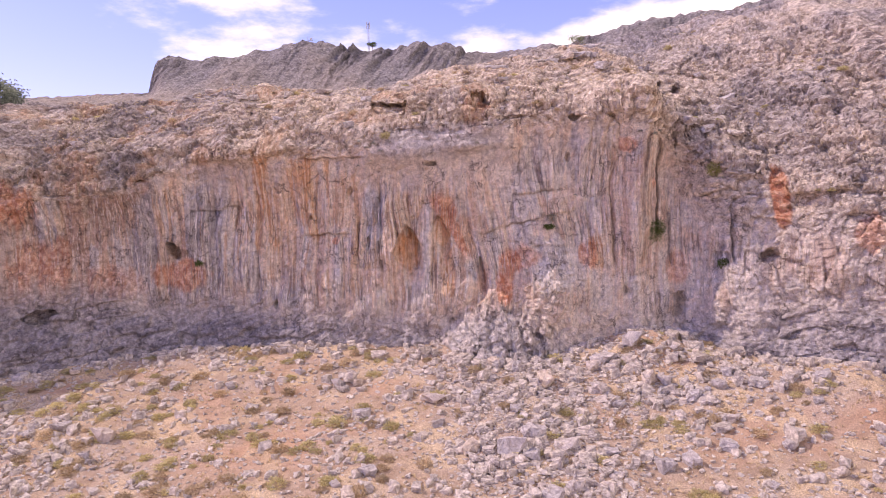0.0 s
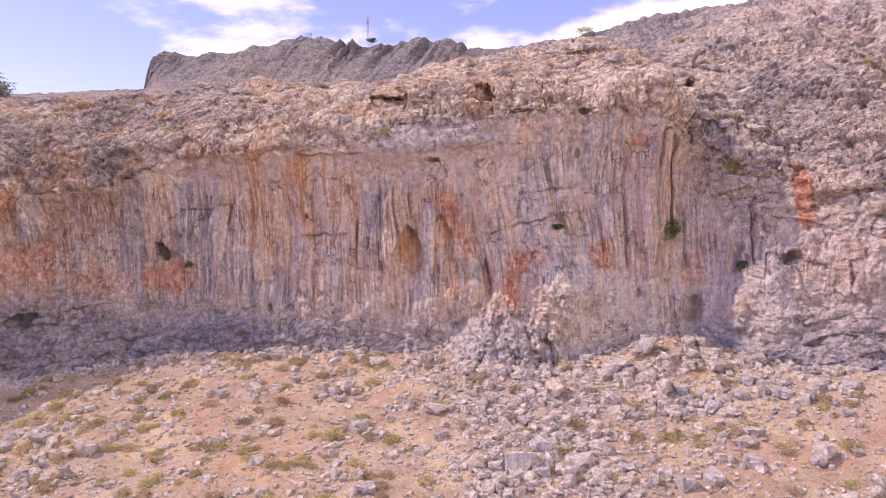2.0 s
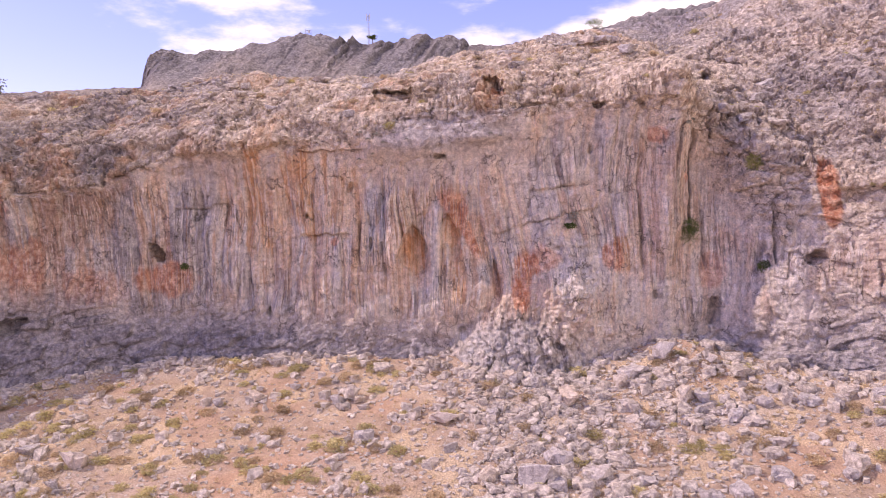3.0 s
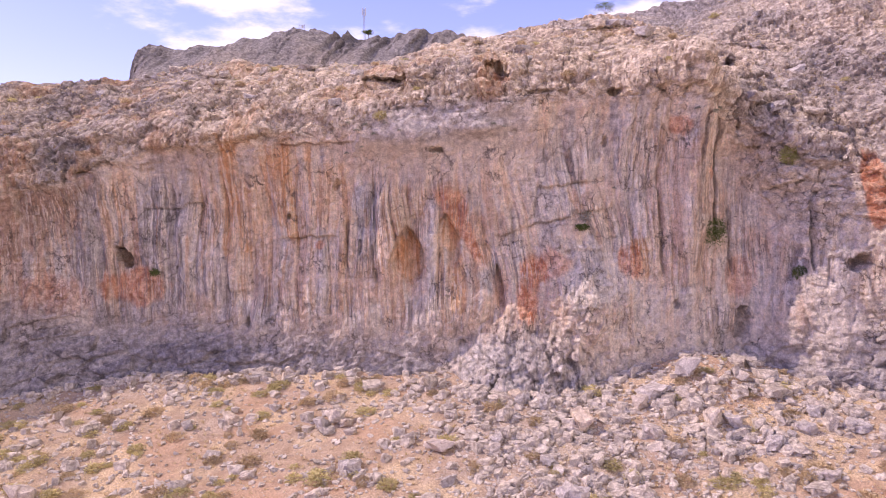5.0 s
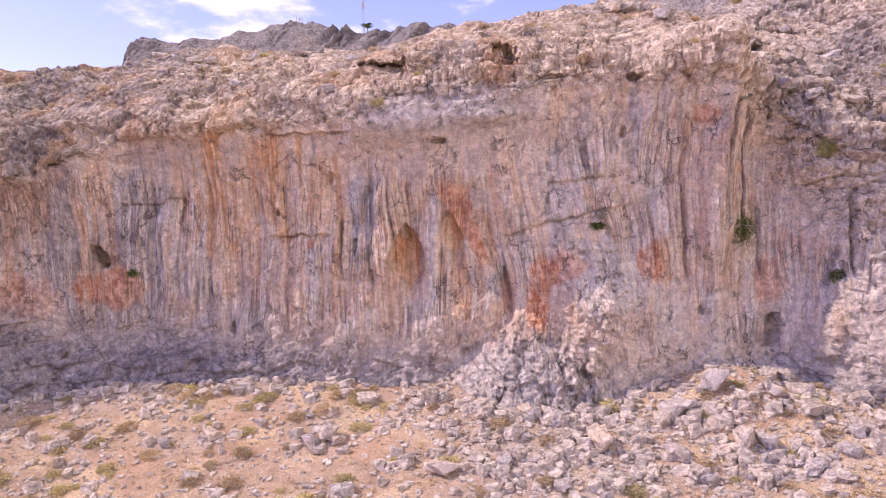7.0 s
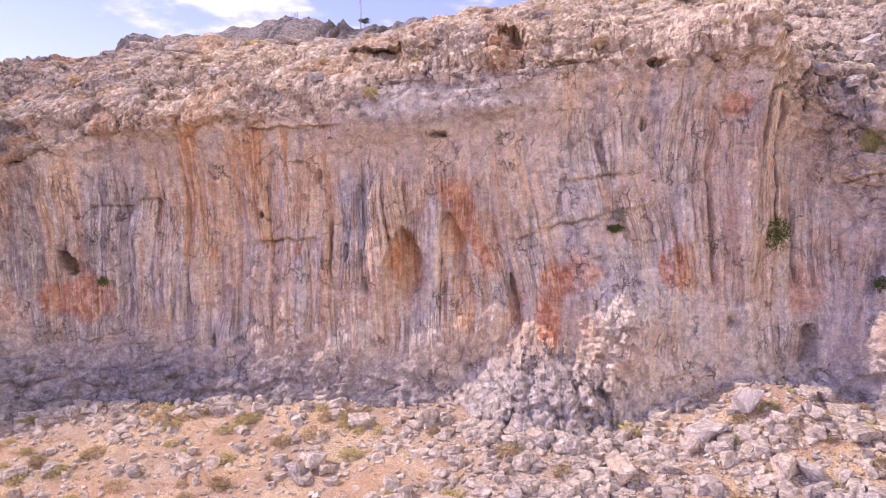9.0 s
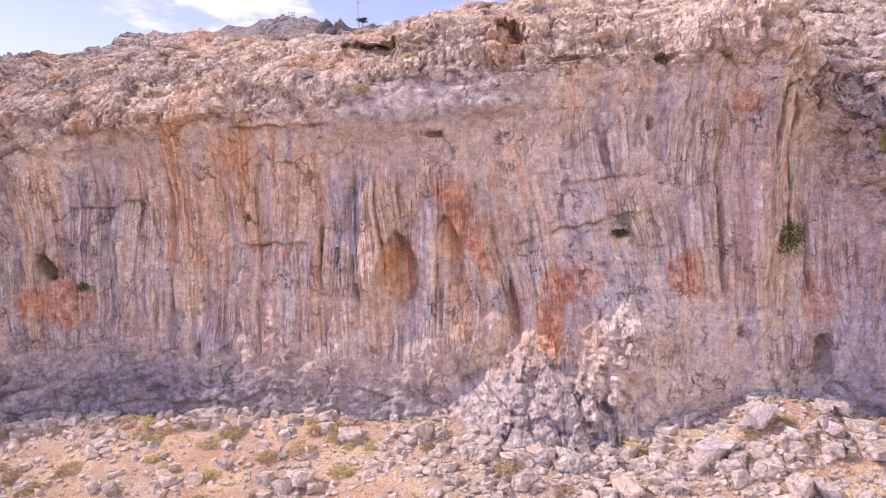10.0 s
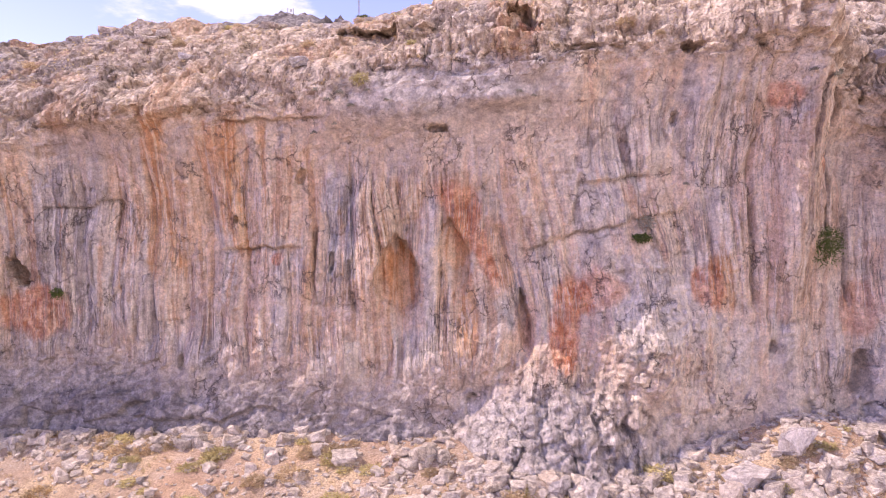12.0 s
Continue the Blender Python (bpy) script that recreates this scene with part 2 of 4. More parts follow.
def ground_soil():
    """Dry ochre soil with reddish bare patches, straw and grit."""
    m, nt, bsdf = start_material("dry_stony_soil", 0.95)
    mid = tex(nt, "ShaderNodeTexNoise", 0.9, 8, 0.65).outputs["Fac"]
    fine = tex(nt, "ShaderNodeTexNoise", 9.0, 8, 0.75).outputs["Fac"]
    grit = tex(nt, "ShaderNodeTexVoronoi", 6.0)
    col = blend(nt, span(nt, mid, 0.35, 0.65), (0.38, 0.265, 0.185), (0.54, 0.405, 0.30))
    col = blend(nt, mask(nt, "red"), col, (0.56, 0.34, 0.22))
    col = blend(nt, times(nt, mask(nt, "straw"), span(nt, fine, 0.35, 0.6)), col, (0.66, 0.51, 0.33))
    col = blend(nt, times(nt, mask(nt, "scree"), span(nt, fine, 0.4, 0.6, 0.2, 1.0)), col, (0.52, 0.43, 0.36))
    col = blend(nt, span(nt, grit.outputs["Distance"], 0.22, 0.08, 0.0, 0.75), col, (0.68, 0.57, 0.48))
    col = blend(nt, 1.0, col, grey(nt, span(nt, fine, 0.3, 0.7, 0.45, 1.5)), "MULTIPLY")
    nt.links.new(col, bsdf.inputs["Base Color"])
    bumped(nt, bsdf, (mid, 0.2), (fine, 0.09))
    return m


def loose_rock(name, dark, light):
    """Broken limestone; each stone has its own tone, with weathered faces and fine cracks."""
    m, nt, bsdf = start_material(name, 0.92)
    mid = tex(nt, "ShaderNodeTexNoise", 2.6, 9, 0.7).outputs["Fac"]
    fine = tex(nt, "ShaderNodeTexNoise", 14.0, 6, 0.7).outputs["Fac"]
    net = tex(nt, "ShaderNodeTexVoronoi", 1.7)
    net.feature = "DISTANCE_TO_EDGE"
    crack = span(nt, net.outputs["Distance"], 0.05, 0.015)
    info = nt.nodes.new("ShaderNodeObjectInfo")
    geo = nt.nodes.new("ShaderNodeNewGeometry")
    own = times(nt, times(nt, info.outputs["Random"], geo.outputs["Random Per Island"], "ADD"), 0.5)
    col = blend(nt, span(nt, mid, 0.38, 0.60), dark, light)
    col = blend(nt, span(nt, own, 0.6, 0.95, 0.0, 0.55), col, (0.56, 0.41, 0.28))
    col = blend(nt, times(nt, crack, 0.22), col, (0.22, 0.18, 0.17))
    col = blend(nt, 1.0, col, grey(nt, times(nt, span(nt, own, 0.0, 1.0, 0.8, 1.2), span(nt, fine, 0.25, 0.75, 0.7, 1.3))), "MULTIPLY")
    nt.links.new(col, bsdf.inputs["Base Color"])
    bumped(nt, bsdf, (mid, 0.16), (fine, 0.04), (times(nt, crack, -1.0), 0.02))
    return m


def leafy(name, dark, light, through_light=0.4):
    m, nt, bsdf = start_material(name, 0.8)
    geo = nt.nodes.new("ShaderNodeNewGeometry")
    info = nt.nodes.new("ShaderNodeObjectInfo")
    col = blend(nt, geo.outputs["Random Per Island"], dark, light)
    col = blend(nt, 1.0, col, grey(nt, span(nt, info.outputs["Random"], 0, 1, 0.8, 1.2)), "MULTIPLY")
    nt.links.new(col, bsdf.inputs["Base Color"])
    shine = nt.nodes.new("ShaderNodeBsdfTranslucent")
    nt.links.new(col, shine.inputs["Color"])
    both = nt.nodes.new("ShaderNodeMixShader")
    both.inputs[0].default_value = through_light
    nt.links.new(bsdf.outputs[0], both.inputs[1])
    nt.links.new(shine.outputs[0], both.inputs[2])
    nt.links.new(both.outputs[0], nt.nodes["Material Output"].inputs["Surface"])
    return m


def painted_metal(name, colour, metal=0.6):
    m, nt, bsdf = start_material(name, 0.5)
    fine = tex(nt, "ShaderNodeTexNoise", 6.0, 5).outputs["Fac"]
    nt.links.new(blend(nt, span(nt, fine, 0.3, 0.7), colour, tuple(c * 0.8 for c in colour)), bsdf.inputs["Base Color"])
    bsdf.inputs["Metallic"].default_value = metal
    return m


ROCK = cliff_rock()
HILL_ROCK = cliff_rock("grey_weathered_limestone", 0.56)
SOIL = ground_soil()
STONE = loose_rock("broken_limestone", (0.40, 0.335, 0.29), (0.78, 0.69, 0.60))
GREYSTONE = loose_rock("grey_limestone", (0.40, 0.355, 0.34), (0.70, 0.635, 0.60))
DRY_TWIGS = leafy("dry_twigs", (0.42, 0.32, 0.20), (0.66, 0.53, 0.36))
OLIVE = leafy("olive_leaves", (0.46, 0.40, 0.20), (0.74, 0.65, 0.37))
GREEN = leafy("green_leaves", (0.07, 0.11, 0.035), (0.20, 0.24, 0.08))
GREYGREEN = leafy("grey_green_leaves", (0.15, 0.18, 0.13), (0.32, 0.35, 0.27))
YELLOWGREEN = leafy("yellow_green_leaves", (0.24, 0.25, 0.08), (0.46, 0.45, 0.17))
SILVER = leafy("silvery_leaves", (0.30, 0.30, 0.25), (0.52, 0.50, 0.44))
STRAW = leafy("straw", (0.66, 0.52, 0.32), (0.82, 0.68, 0.45))
BARK = loose_rock("bark", (0.16, 0.12, 0.09), (0.26, 0.21, 0.17))
STEEL = painted_metal("galvanised_steel", (0.45, 0.46, 0.48))
WHITE_BOX = painted_metal("white_plastic", (0.75, 0.75, 0.76), 0.0)

# ---- ground ----
def ground_height(x, y):
    """The stony slope in front of the cliff; it runs out flat far below and behind."""
    d = np.clip(y, -40, 74) - 69.5
    z = 0.7 + 0.33 * d + 0.03 * np.clip(x, -50, 50) - 0.055 * np.clip(-5 - x, 0, 40)
    z = z - 1.0 * np.exp(-((x + 14) / 9) ** 2 - ((y - 63) / 5) ** 2)      # hollow
    z = z + 2.0 * np.exp(-((x - 19.5) / 5) ** 2 - ((y - 67.5) / 4) ** 2)   # rubble fan
    z = z + 2.6 * np.exp(-((x - 33) / 7) ** 2 - ((y - 59) / 5) ** 2)
    z = z + 0.8 * np.exp(-((x - 24) / 4) ** 2 - ((y - 62) / 4) ** 2)
    z = z + 0.7 * np.exp(-((x - 5) / 5) ** 2 - ((y - 63) / 6) ** 2)
    z = z + 0.5 * fbm(x * 0.16, y * 0.16, x * 0 + 3.1, 4, 40)
    return z


def spread(lo, hi, step, far, grow=1.25):
    """Even steps from lo to hi, then growing ones out to far on both sides."""
    mid = np.arange(lo, hi + step / 2, step)
    tail, at, s = [], 0.0, step
    while at < far:
        s *= grow
        at += s
        tail.append(at)
    tail = np.array(tail)
    return np.concatenate([lo - tail[::-1], mid, hi + tail])


gx, gy = np.meshgrid(spread(-46, 46, 0.16, 2500), spread(46, 76, 0.16, 2500))
gz = ground_height(gx, gy)
near_ground = smooth(38, 46, gy) * smooth(80, 76, gy) * smooth(60, 46, np.abs(gx))
gz = gz + near_ground * (0.10 * fbm(gx * 0.9, gy * 0.9, gx * 0 + 9.0, 5, 44) + 0.05 * ridged(gx * 2.6, gy * 2.6, gx * 0 + 1.0, 3, 47))
red = 0.6 * smooth(0.15, 0.45, fbm(gx * 0.14 + 4, gy * 0.2, gx * 0, 3, 51)) * 0.7
red = np.maximum(red, 0.8 * np.exp(-((gx + 13) / 8) ** 2 - ((gy - 58) / 3.0) ** 2))
red = np.maximum(red, 0.9 * np.exp(-((gx - 33) / 2.5) ** 2 - ((gy - 55) / 2.5) ** 2))
straw = smooth(-0.1, 0.4, fbm(gx * 0.3, gy * 0.4, gx * 0 + 7, 4, 55))
scree = np.clip(np.exp(-((gx - 6 - (66 - gy) * 0.1) / 5) ** 2) * smooth(50, 62, gy) + smooth(0.1, 0.5, fbm(gx * 0.22, gy * 0.3, gx * 0 + 2, 4, 58)) * 0.7, 0, 1)
ground = tagged(sheet("ground", gx, gy, gz, SOIL, {"red": red, "straw": straw, "scree": scree}), "dry ochre stony slope with straw and bare red patches", "ground", kind="structure")

# ---- cliff ----
# past x -45 the wall is unseen, bent forward to shade the left foot
WALL_LINE = ((-90, -60, -50, -45, -36, -28, -20, -12, -6, 0, 5, 12, 17, 20, 22.5, 24.5, 26.5, 29.5, 31.5, 36, 45, 60, 90),
             (60, 67.5, 72.5, 74.8, 76.6, 76.8, 75.6, 73.8, 72.3, 71.6, 70.8, 70.5, 69.9, 69.9, 71.4, 69.2, 66.9, 65.4, 63.2, 60.8, 57, 54, 52))
LIP_HEIGHT = ((-90, -45, -36, -31, -26, -20, -10, -7, -3, 2, 10, 18, 22, 26, 32, 45, 90),
              (16, 16.2, 16.8, 17.9, 19.5, 20.5, 20.7, 21.4, 22.8, 23.0, 23.1, 23.5, 22.4, 17.8, 16.0, 16, 16))
LIP_REACH = ((-90, -40, -25, -10, -6, 0, 6, 14, 18, 21, 24, 30, 90), (0.9, 1.0, 0.9, 1.0, 0.6, 0.6, 1.0, 1.3, 1.6, 0.8, 0.0, -1.4, -1.4))
FOOT_REACH = ((-90, -40, -24, -14, -8, 0, 8, 14, 20, 24, 28, 34, 90), (2.4, 2.4, 1.9, 1.6, 1.1, 0.8, 0.6, 0.5, 0.6, 0.9, 1.0, 1.3, 1.3))
NOSE = ((-90, -30, -20, -12, -6, 4, 14, 22, 30, 90), (3.2, 3.2, 2.6, 2.2, 1.6, 1.8, 1.8, 1.2, 0.3, 0.3))
TOP_SLOPE = ((-90, -36, -20, -10, -4, 4, 12, 18, 24, 32, 45, 90), (0.58, 0.56, 0.44, 0.38, 0.35, 0.37, 0.38, 0.39, 0.45, 0.58, 0.62, 0.6))
TOP_DEPTH = ((-90, -30, -10, 0, 12, 20, 30, 90), (14, 14, 14, 13, 12, 14, 19, 22))
TOP_BACK = ((-90, -10, 0, 10, 20, 30, 90), (0.10, 0.10, 0.22, 0.30, 0.40, 0.42, 0.4))

TOP_STEEP = ((-90, 21, 27, 34, 90), (0, 0, 5.0, 5.6, 5.0))

cx = spread(-43, 40, 0.088, 120, 1.12)


def along(knots, blur=1.2):
    """A line through knots over the cliff's columns, rounded at the bends."""
    fine = np.arange(-260, 260, 0.1)
    v = np.interp(fine, *knots)
    w = np.exp(-(np.arange(-40, 41) * 0.1 / blur) ** 2)
    return np.interp(cx, fine, np.convolve(np.pad(v, 40, "edge"), w / w.sum(), "valid"))


wall_y, lip_z, reach, foot = along(WALL_LINE), along(LIP_HEIGHT), along(LIP_REACH), along(FOOT_REACH)
lip_z = lip_z + (0.5 + 1.0 * smooth(23, 28, cx)) * fbm(cx * 0.28, cx * 0, cx * 0 + 0.5, 3, 59)
slope, depth, nose, past = along(TOP_SLOPE, 3), along(TOP_DEPTH, 3), along(NOSE, 2), along(TOP_BACK, 3)
h = np.linspace(-0.25, 1, 330)[:, None]
low = -1.0
wz = low + h * (lip_z - low)
wy = wall_y - foot * smooth(6.0, -2.0, wz) ** 1.3 - reach * smooth(0.72, 1.0, h) ** 1.5 + 0.5 * np.sin(np.clip(h, 0, 1) * math.pi)
back = np.concatenate([np.arange(1, 150) * 0.11, 16.4 + np.cumsum(0.12 * 1.04 ** np.arange(1, 85))])[:, None]
ty = wy[-1] + back
rise = nose * (1 - np.exp(-back / (0.45 * nose))) + along(TOP_STEEP, 2) * (1 - np.exp(-back / 7)) + slope * np.minimum(back, depth) + past * np.clip(back - depth, 0, 14) + np.where(cx < -5, 0.08, 0.05) * np.maximum(back - depth - 14, 0)
tz = lip_z + rise
bx = np.broadcast_to(cx, (len(h) + len(back), len(cx))).copy()
by, bz = np.concatenate([wy, ty]), np.concatenate([wz, tz])
ontop = np.concatenate([np.broadcast_to(smooth(0.935, 1.0, h), wz.shape), np.ones_like(tz)])

# outward direction of the bare sheet
du = np.stack([np.gradient(v, axis=1) for v in (bx, by, bz)], -1)
dv = np.stack([np.gradient(v, axis=0) for v in (bx, by, bz)], -1)
out = np.cross(du, dv)
out /= np.linalg.norm(out, axis=-1, keepdims=True) + 1e-9
out[..., 2] *= 1 - 0.25 * ontop      # the top breaks into steps rather than spikes
out = out.astype(np.float32)

bx, by, bz = (v.astype(np.float32) for v in (bx, by, bz))

# zones
right_rough = smooth(22, 25, bx + 0.5 * (bz - 16)) * smooth(9.5, 14, bz + 2 * fbm(bx * 0.3, by * 0.3, bz * 0.3, 3, 62))      # broken ground past the corner
rough = np.clip(ontop + right_rough * 0.8 + smooth(23.5, 27, bx) * 0.3 + smooth(-0.1, 0.3, fbm(bx * 0.12, bz * 0.25, by * 0, 3, 61)) * smooth(16, 20, bz) * 0.35, 0, 1)
crown = smooth(17.5, 20.5, bz) * smooth(-9, -5, bx) * smooth(7.5, 5, bx)      # grey bulging band under the lip
rough = np.maximum(rough, crown * 0.6)
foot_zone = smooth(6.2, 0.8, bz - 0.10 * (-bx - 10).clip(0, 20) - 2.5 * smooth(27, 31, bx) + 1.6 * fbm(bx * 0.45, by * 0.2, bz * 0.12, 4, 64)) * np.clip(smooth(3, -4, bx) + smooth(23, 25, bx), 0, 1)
face = (1 - rough) * (1 - foot_zone)

bulge = np.zeros_like(bx)
# swelling forms: x, z, half width, half height, metres outward
for x0, z0, rx, rz, out_by in (
        (16.8, 24.6, 2.6, 1.6, 1.5), (2.0, 22.5, 4.0, 1.3, 0.6), (-3.5, 21.5, 2.5, 1.5, 0.4), (3.5, 20.6, 2.2, 0.5, 0.5),
        (-1.3, 10.0, 0.6, 3.6, 0.45), (1.2, 6.5, 2.0, 2.6, 0.6), (-1.5, 5.2, 2.4, 2.2, 0.6), (9.5, 13.5, 2.5, 3.0, 0.5), (18.6, 17.0, 1.2, 9.0, 1.6),
        (25.5, 18.0, 2.0, 4.0, 0.6), (-2.2, 20.2, 3.2, 1.3, 0.9), (2.2, 20.9, 2.0, 1.0, 0.8), (-6.3, 20.4, 1.6, 1.2, 0.6), (-9.5, 22.2, 3.0, 0.8, 0.5), (-22, 20.5, 4.0, 1.0, 0.7), (-7.0, 25.0, 2.0, 0.8, 0.7)):
    bulge += out_by * np.exp(-((bx - x0) / rx) ** 2 - ((bz - z0) / rz) ** 2)
# buttress under the orange scar: a cone of shattered rock against the wall
tip = 7.4 - bz + 0.5 * fbm(bx * 0.9, by * 0.5, bz * 0.3, 3, 63)
half = np.where(bx < 5.0, 0.35 + 0.92 * tip, 0.8 + 1.15 * tip).clip(0.3, 11)
cone = np.clip(1.25 * (1 - np.abs(bx - 5.0) / half), 0, 1) ** 0.9 * smooth(-0.3, 1.2, tip) * (0.25 + 0.42 * tip.clip(0, 10))
cone = np.where(ontop > 0.5, 0, cone)
scar = np.exp(-((bx - 10.8) / 3.7) ** 2 - ((bz - 5.8) / 4.0) ** 2)              # pale broken rock above it
bulge += scar * 2.5

p1, p2, p3 = bx, by, bz
warp = 0.6 * fbm(p1 * 0.25, p2 * 0.25, p3 * 0.12, 3, 70)


def blocks(zone, scale, tall, seed, lean_by=0.0, open_by=0.20):
    """Angular broken rock, about -0.5 to 0.5, worked out where the zone is: each cell stands at its own depth, with open joints between."""
    at = zone > 0.02
    a, b, c, w = p1[at], p2[at], p3[at], warp[at]
    k1, k2, own = cells((a + lean_by * c) * scale + w, b * scale, (c - 0.45 * lean_by * a) * scale * tall, seed)
    joint = smooth(0.10, 0.0, k2 - k1)
    height, open_joint = np.zeros_like(p1), np.zeros_like(p1)
    height[at], open_joint[at] = own * 0.45 - joint * open_by + (0.5 - k1) * 0.3, joint
    return height, open_joint


def pipes(scale, rise_by, seed):
    """Rounded upright ribs with narrow grooves between, 0 to 1."""
    return np.sqrt(np.abs(vnoise(lean * scale, p2 * 0.1, p3 * rise_by, seed)) + 1e-4)


broken = np.clip(np.clip(cone / 2.0, 0, 1) + scar * 0.9, 0, 1.2)
right_face = smooth(23.5, 27, bx) * (1 - ontop)
lean = bx + warp + 0.16 * (bz - 12) * smooth(0, 5, bx) * smooth(14, 8, bx) * smooth(4, 9, bz)
stony = np.maximum(ontop, right_rough)
coarse, joint_c = blocks(stony, 0.32, 1.7, 3)
medium, joint_m = blocks(stony, 0.80, 1.4, 5)
minor, _ = blocks(stony, 1.9, 1.3, 4)
shards, joint_b = blocks(broken, 0.95, 0.75, 9, 0.2, 0.10)
splinters, _ = blocks(broken, 2.1, 0.7, 2, 0.2, 0.10)
slabs, joint_f = blocks(foot_zone, 0.34, 2.6, 8, 0.6, 0.08)
upright, joint_u = blocks(face, 0.75, 0.5, 7, 0.1, 0.12)
low_blocks, _ = blocks(face * smooth(5.5, 4.0, bz), 0.8, 0.9, 6, 0.2, 0.15)
small = ridged(p1 * 2.0, p2 * 2.0, p3 * 2.4, 3, 87) - 0.3
crust = fbm(p1 * 3.2, p2 * 3.2, p3 * 3.6, 3, 88, 0.6)
plain = smooth(15.5, 18.5, bz + 1.5 * fbm(bx * 0.3, by * 0, bz * 0.1, 3, 66)) * smooth(8.5, 5.5, bx)      # smooth band under the lip
tufa_zone = face * smooth(3.0, 6.0, bz) * (1 - 0.85 * plain) * (0.2 + 0.8 * smooth(-0.25, 0.2, fbm(p1 * 0.11, p2 * 0, p3 * 0.06, 3, 71)))
tufa_zone = tufa_zone * (1 - 0.75 * np.exp(-((bx - 7) / 3.5) ** 2 - ((bz - 14.5) / 4) ** 2)) * (1 - 0.6 * np.exp(-((bx - 13) / 5) ** 2 - ((bz - 6) / 4) ** 2))
tufa = (pipes(0.45, 0.035, 72) - 0.5) * 0.85 + (pipes(1.3, 0.08, 73) - 0.5) * 0.45 + (pipes(3.2, 0.16, 69) - 0.5) * 0.14
shape = bulge + 0.7 * fbm(p1 * 0.13, p2 * 0.13, p3 * 0.10, 3, 74) + 0.30 * fbm(p1 * 0.6, p2 * 0.6, p3 * 0.4, 4, 75)
shape += face * 0.5 * low_blocks * smooth(5.5, 2.5, bz)
drapery = np.exp(-((bx + 4.5) / 4.5) ** 2 - ((bz - 13) / 3.6) ** 2)
shape += tufa_zone * tufa * (1 + 0.8 * drapery) + face * (0.22 * upright + 0.10 * small + 0.05 * crust)
ledge = np.mod(p3 * 0.62 + 0.9 * fbm(p1 * 0.15, p2 * 0.15, p3 * 0.15, 3, 78), 1.0)
lumps = 0.95 * coarse + 0.8 * medium + 0.36 * minor + (0.3 + 0.4 * ontop) * 0.2 * (small + crust) + 0.4 * fbm(p1 * 0.5, p2 * 0.5, p3 * 0.9, 4, 76) + 0.6 * ontop * (ledge - 0.5) * smooth(1.0, 0.85, ledge)
shape += rough * lumps * (0.55 + 0.12 * ontop) * (0.6 + 0.7 * smooth(-0.3, 0.3, fbm(p1 * 0.22, p2 * 0.22, p3 * 0.22, 2, 86)))
shape += ontop * 0.7 * fbm(p1 * 0.17, p2 * 0.17, p3 * 0.2, 3, 77)
shape += right_face * (0.3 * upright + 0.6 * fbm(p1 * 0.35, p2 * 0.35, p3 * 0.5, 4, 85) + 0.25 * (pipes(0.9, 0.1, 89) - 0.5))
shape += foot_zone * (0.7 * slabs + 0.16 * small + 0.07 * crust + 0.12 * fbm((p1 + p3) * 0.3, p2 * 0.2, (p3 - 0.5 * p1) * 0.9, 4, 83))
fins = pipes(0.7, 0.13, 68) - 0.5
shape += broken * (0.35 * fins + 0.55 * shards + 0.30 * splinters + 0.15 * small + 0.14 * crust + 0.5 * fbm(p1 * 0.7, p2 * 0.7, p3 * 0.6, 3, 67))
# ledges and joints across the wall
opened = np.zeros_like(bx)
for x0, x1, z0, tilt, drop in ((-14.0, -9.0, 12.0, 0.06, 0.28), (7.2, 11.0, 15.7, 0.10, 0.30), (-14.0, -7.5, 19.6, 0.02, 0.25),
                               (4.0, 13.0, 12.2, 0.22, 0.22), (9.0, 16.0, 10.8, -0.02, 0.12), (-26, -20, 14.5, 0.1, 0.2)):
    line = bz - z0 - tilt * (bx - x0) - 0.35 * fbm(bx * 0.7, by * 0, bz * 0, 3, 79)
    within_x = smooth(x0 - 0.5, x0 + 0.5, bx) * smooth(x1 + 0.5, x1 - 0.5, bx)
    shape -= within_x * 1.5 * drop * np.exp(np.where(line < 0, line / 0.9, -line / 0.06)) * (1 - ontop)
    opened = np.maximum(opened, within_x * np.exp(-(line / 0.10) ** 2) * smooth(-0.25, 0.2, fbm(bx * 0.5, by * 0, bz * 0.5, 2, 65)))
shape += 0.045 * fbm(p1 * 2.8, p2 * 2.8, p3 * 2.2, 3, 80)

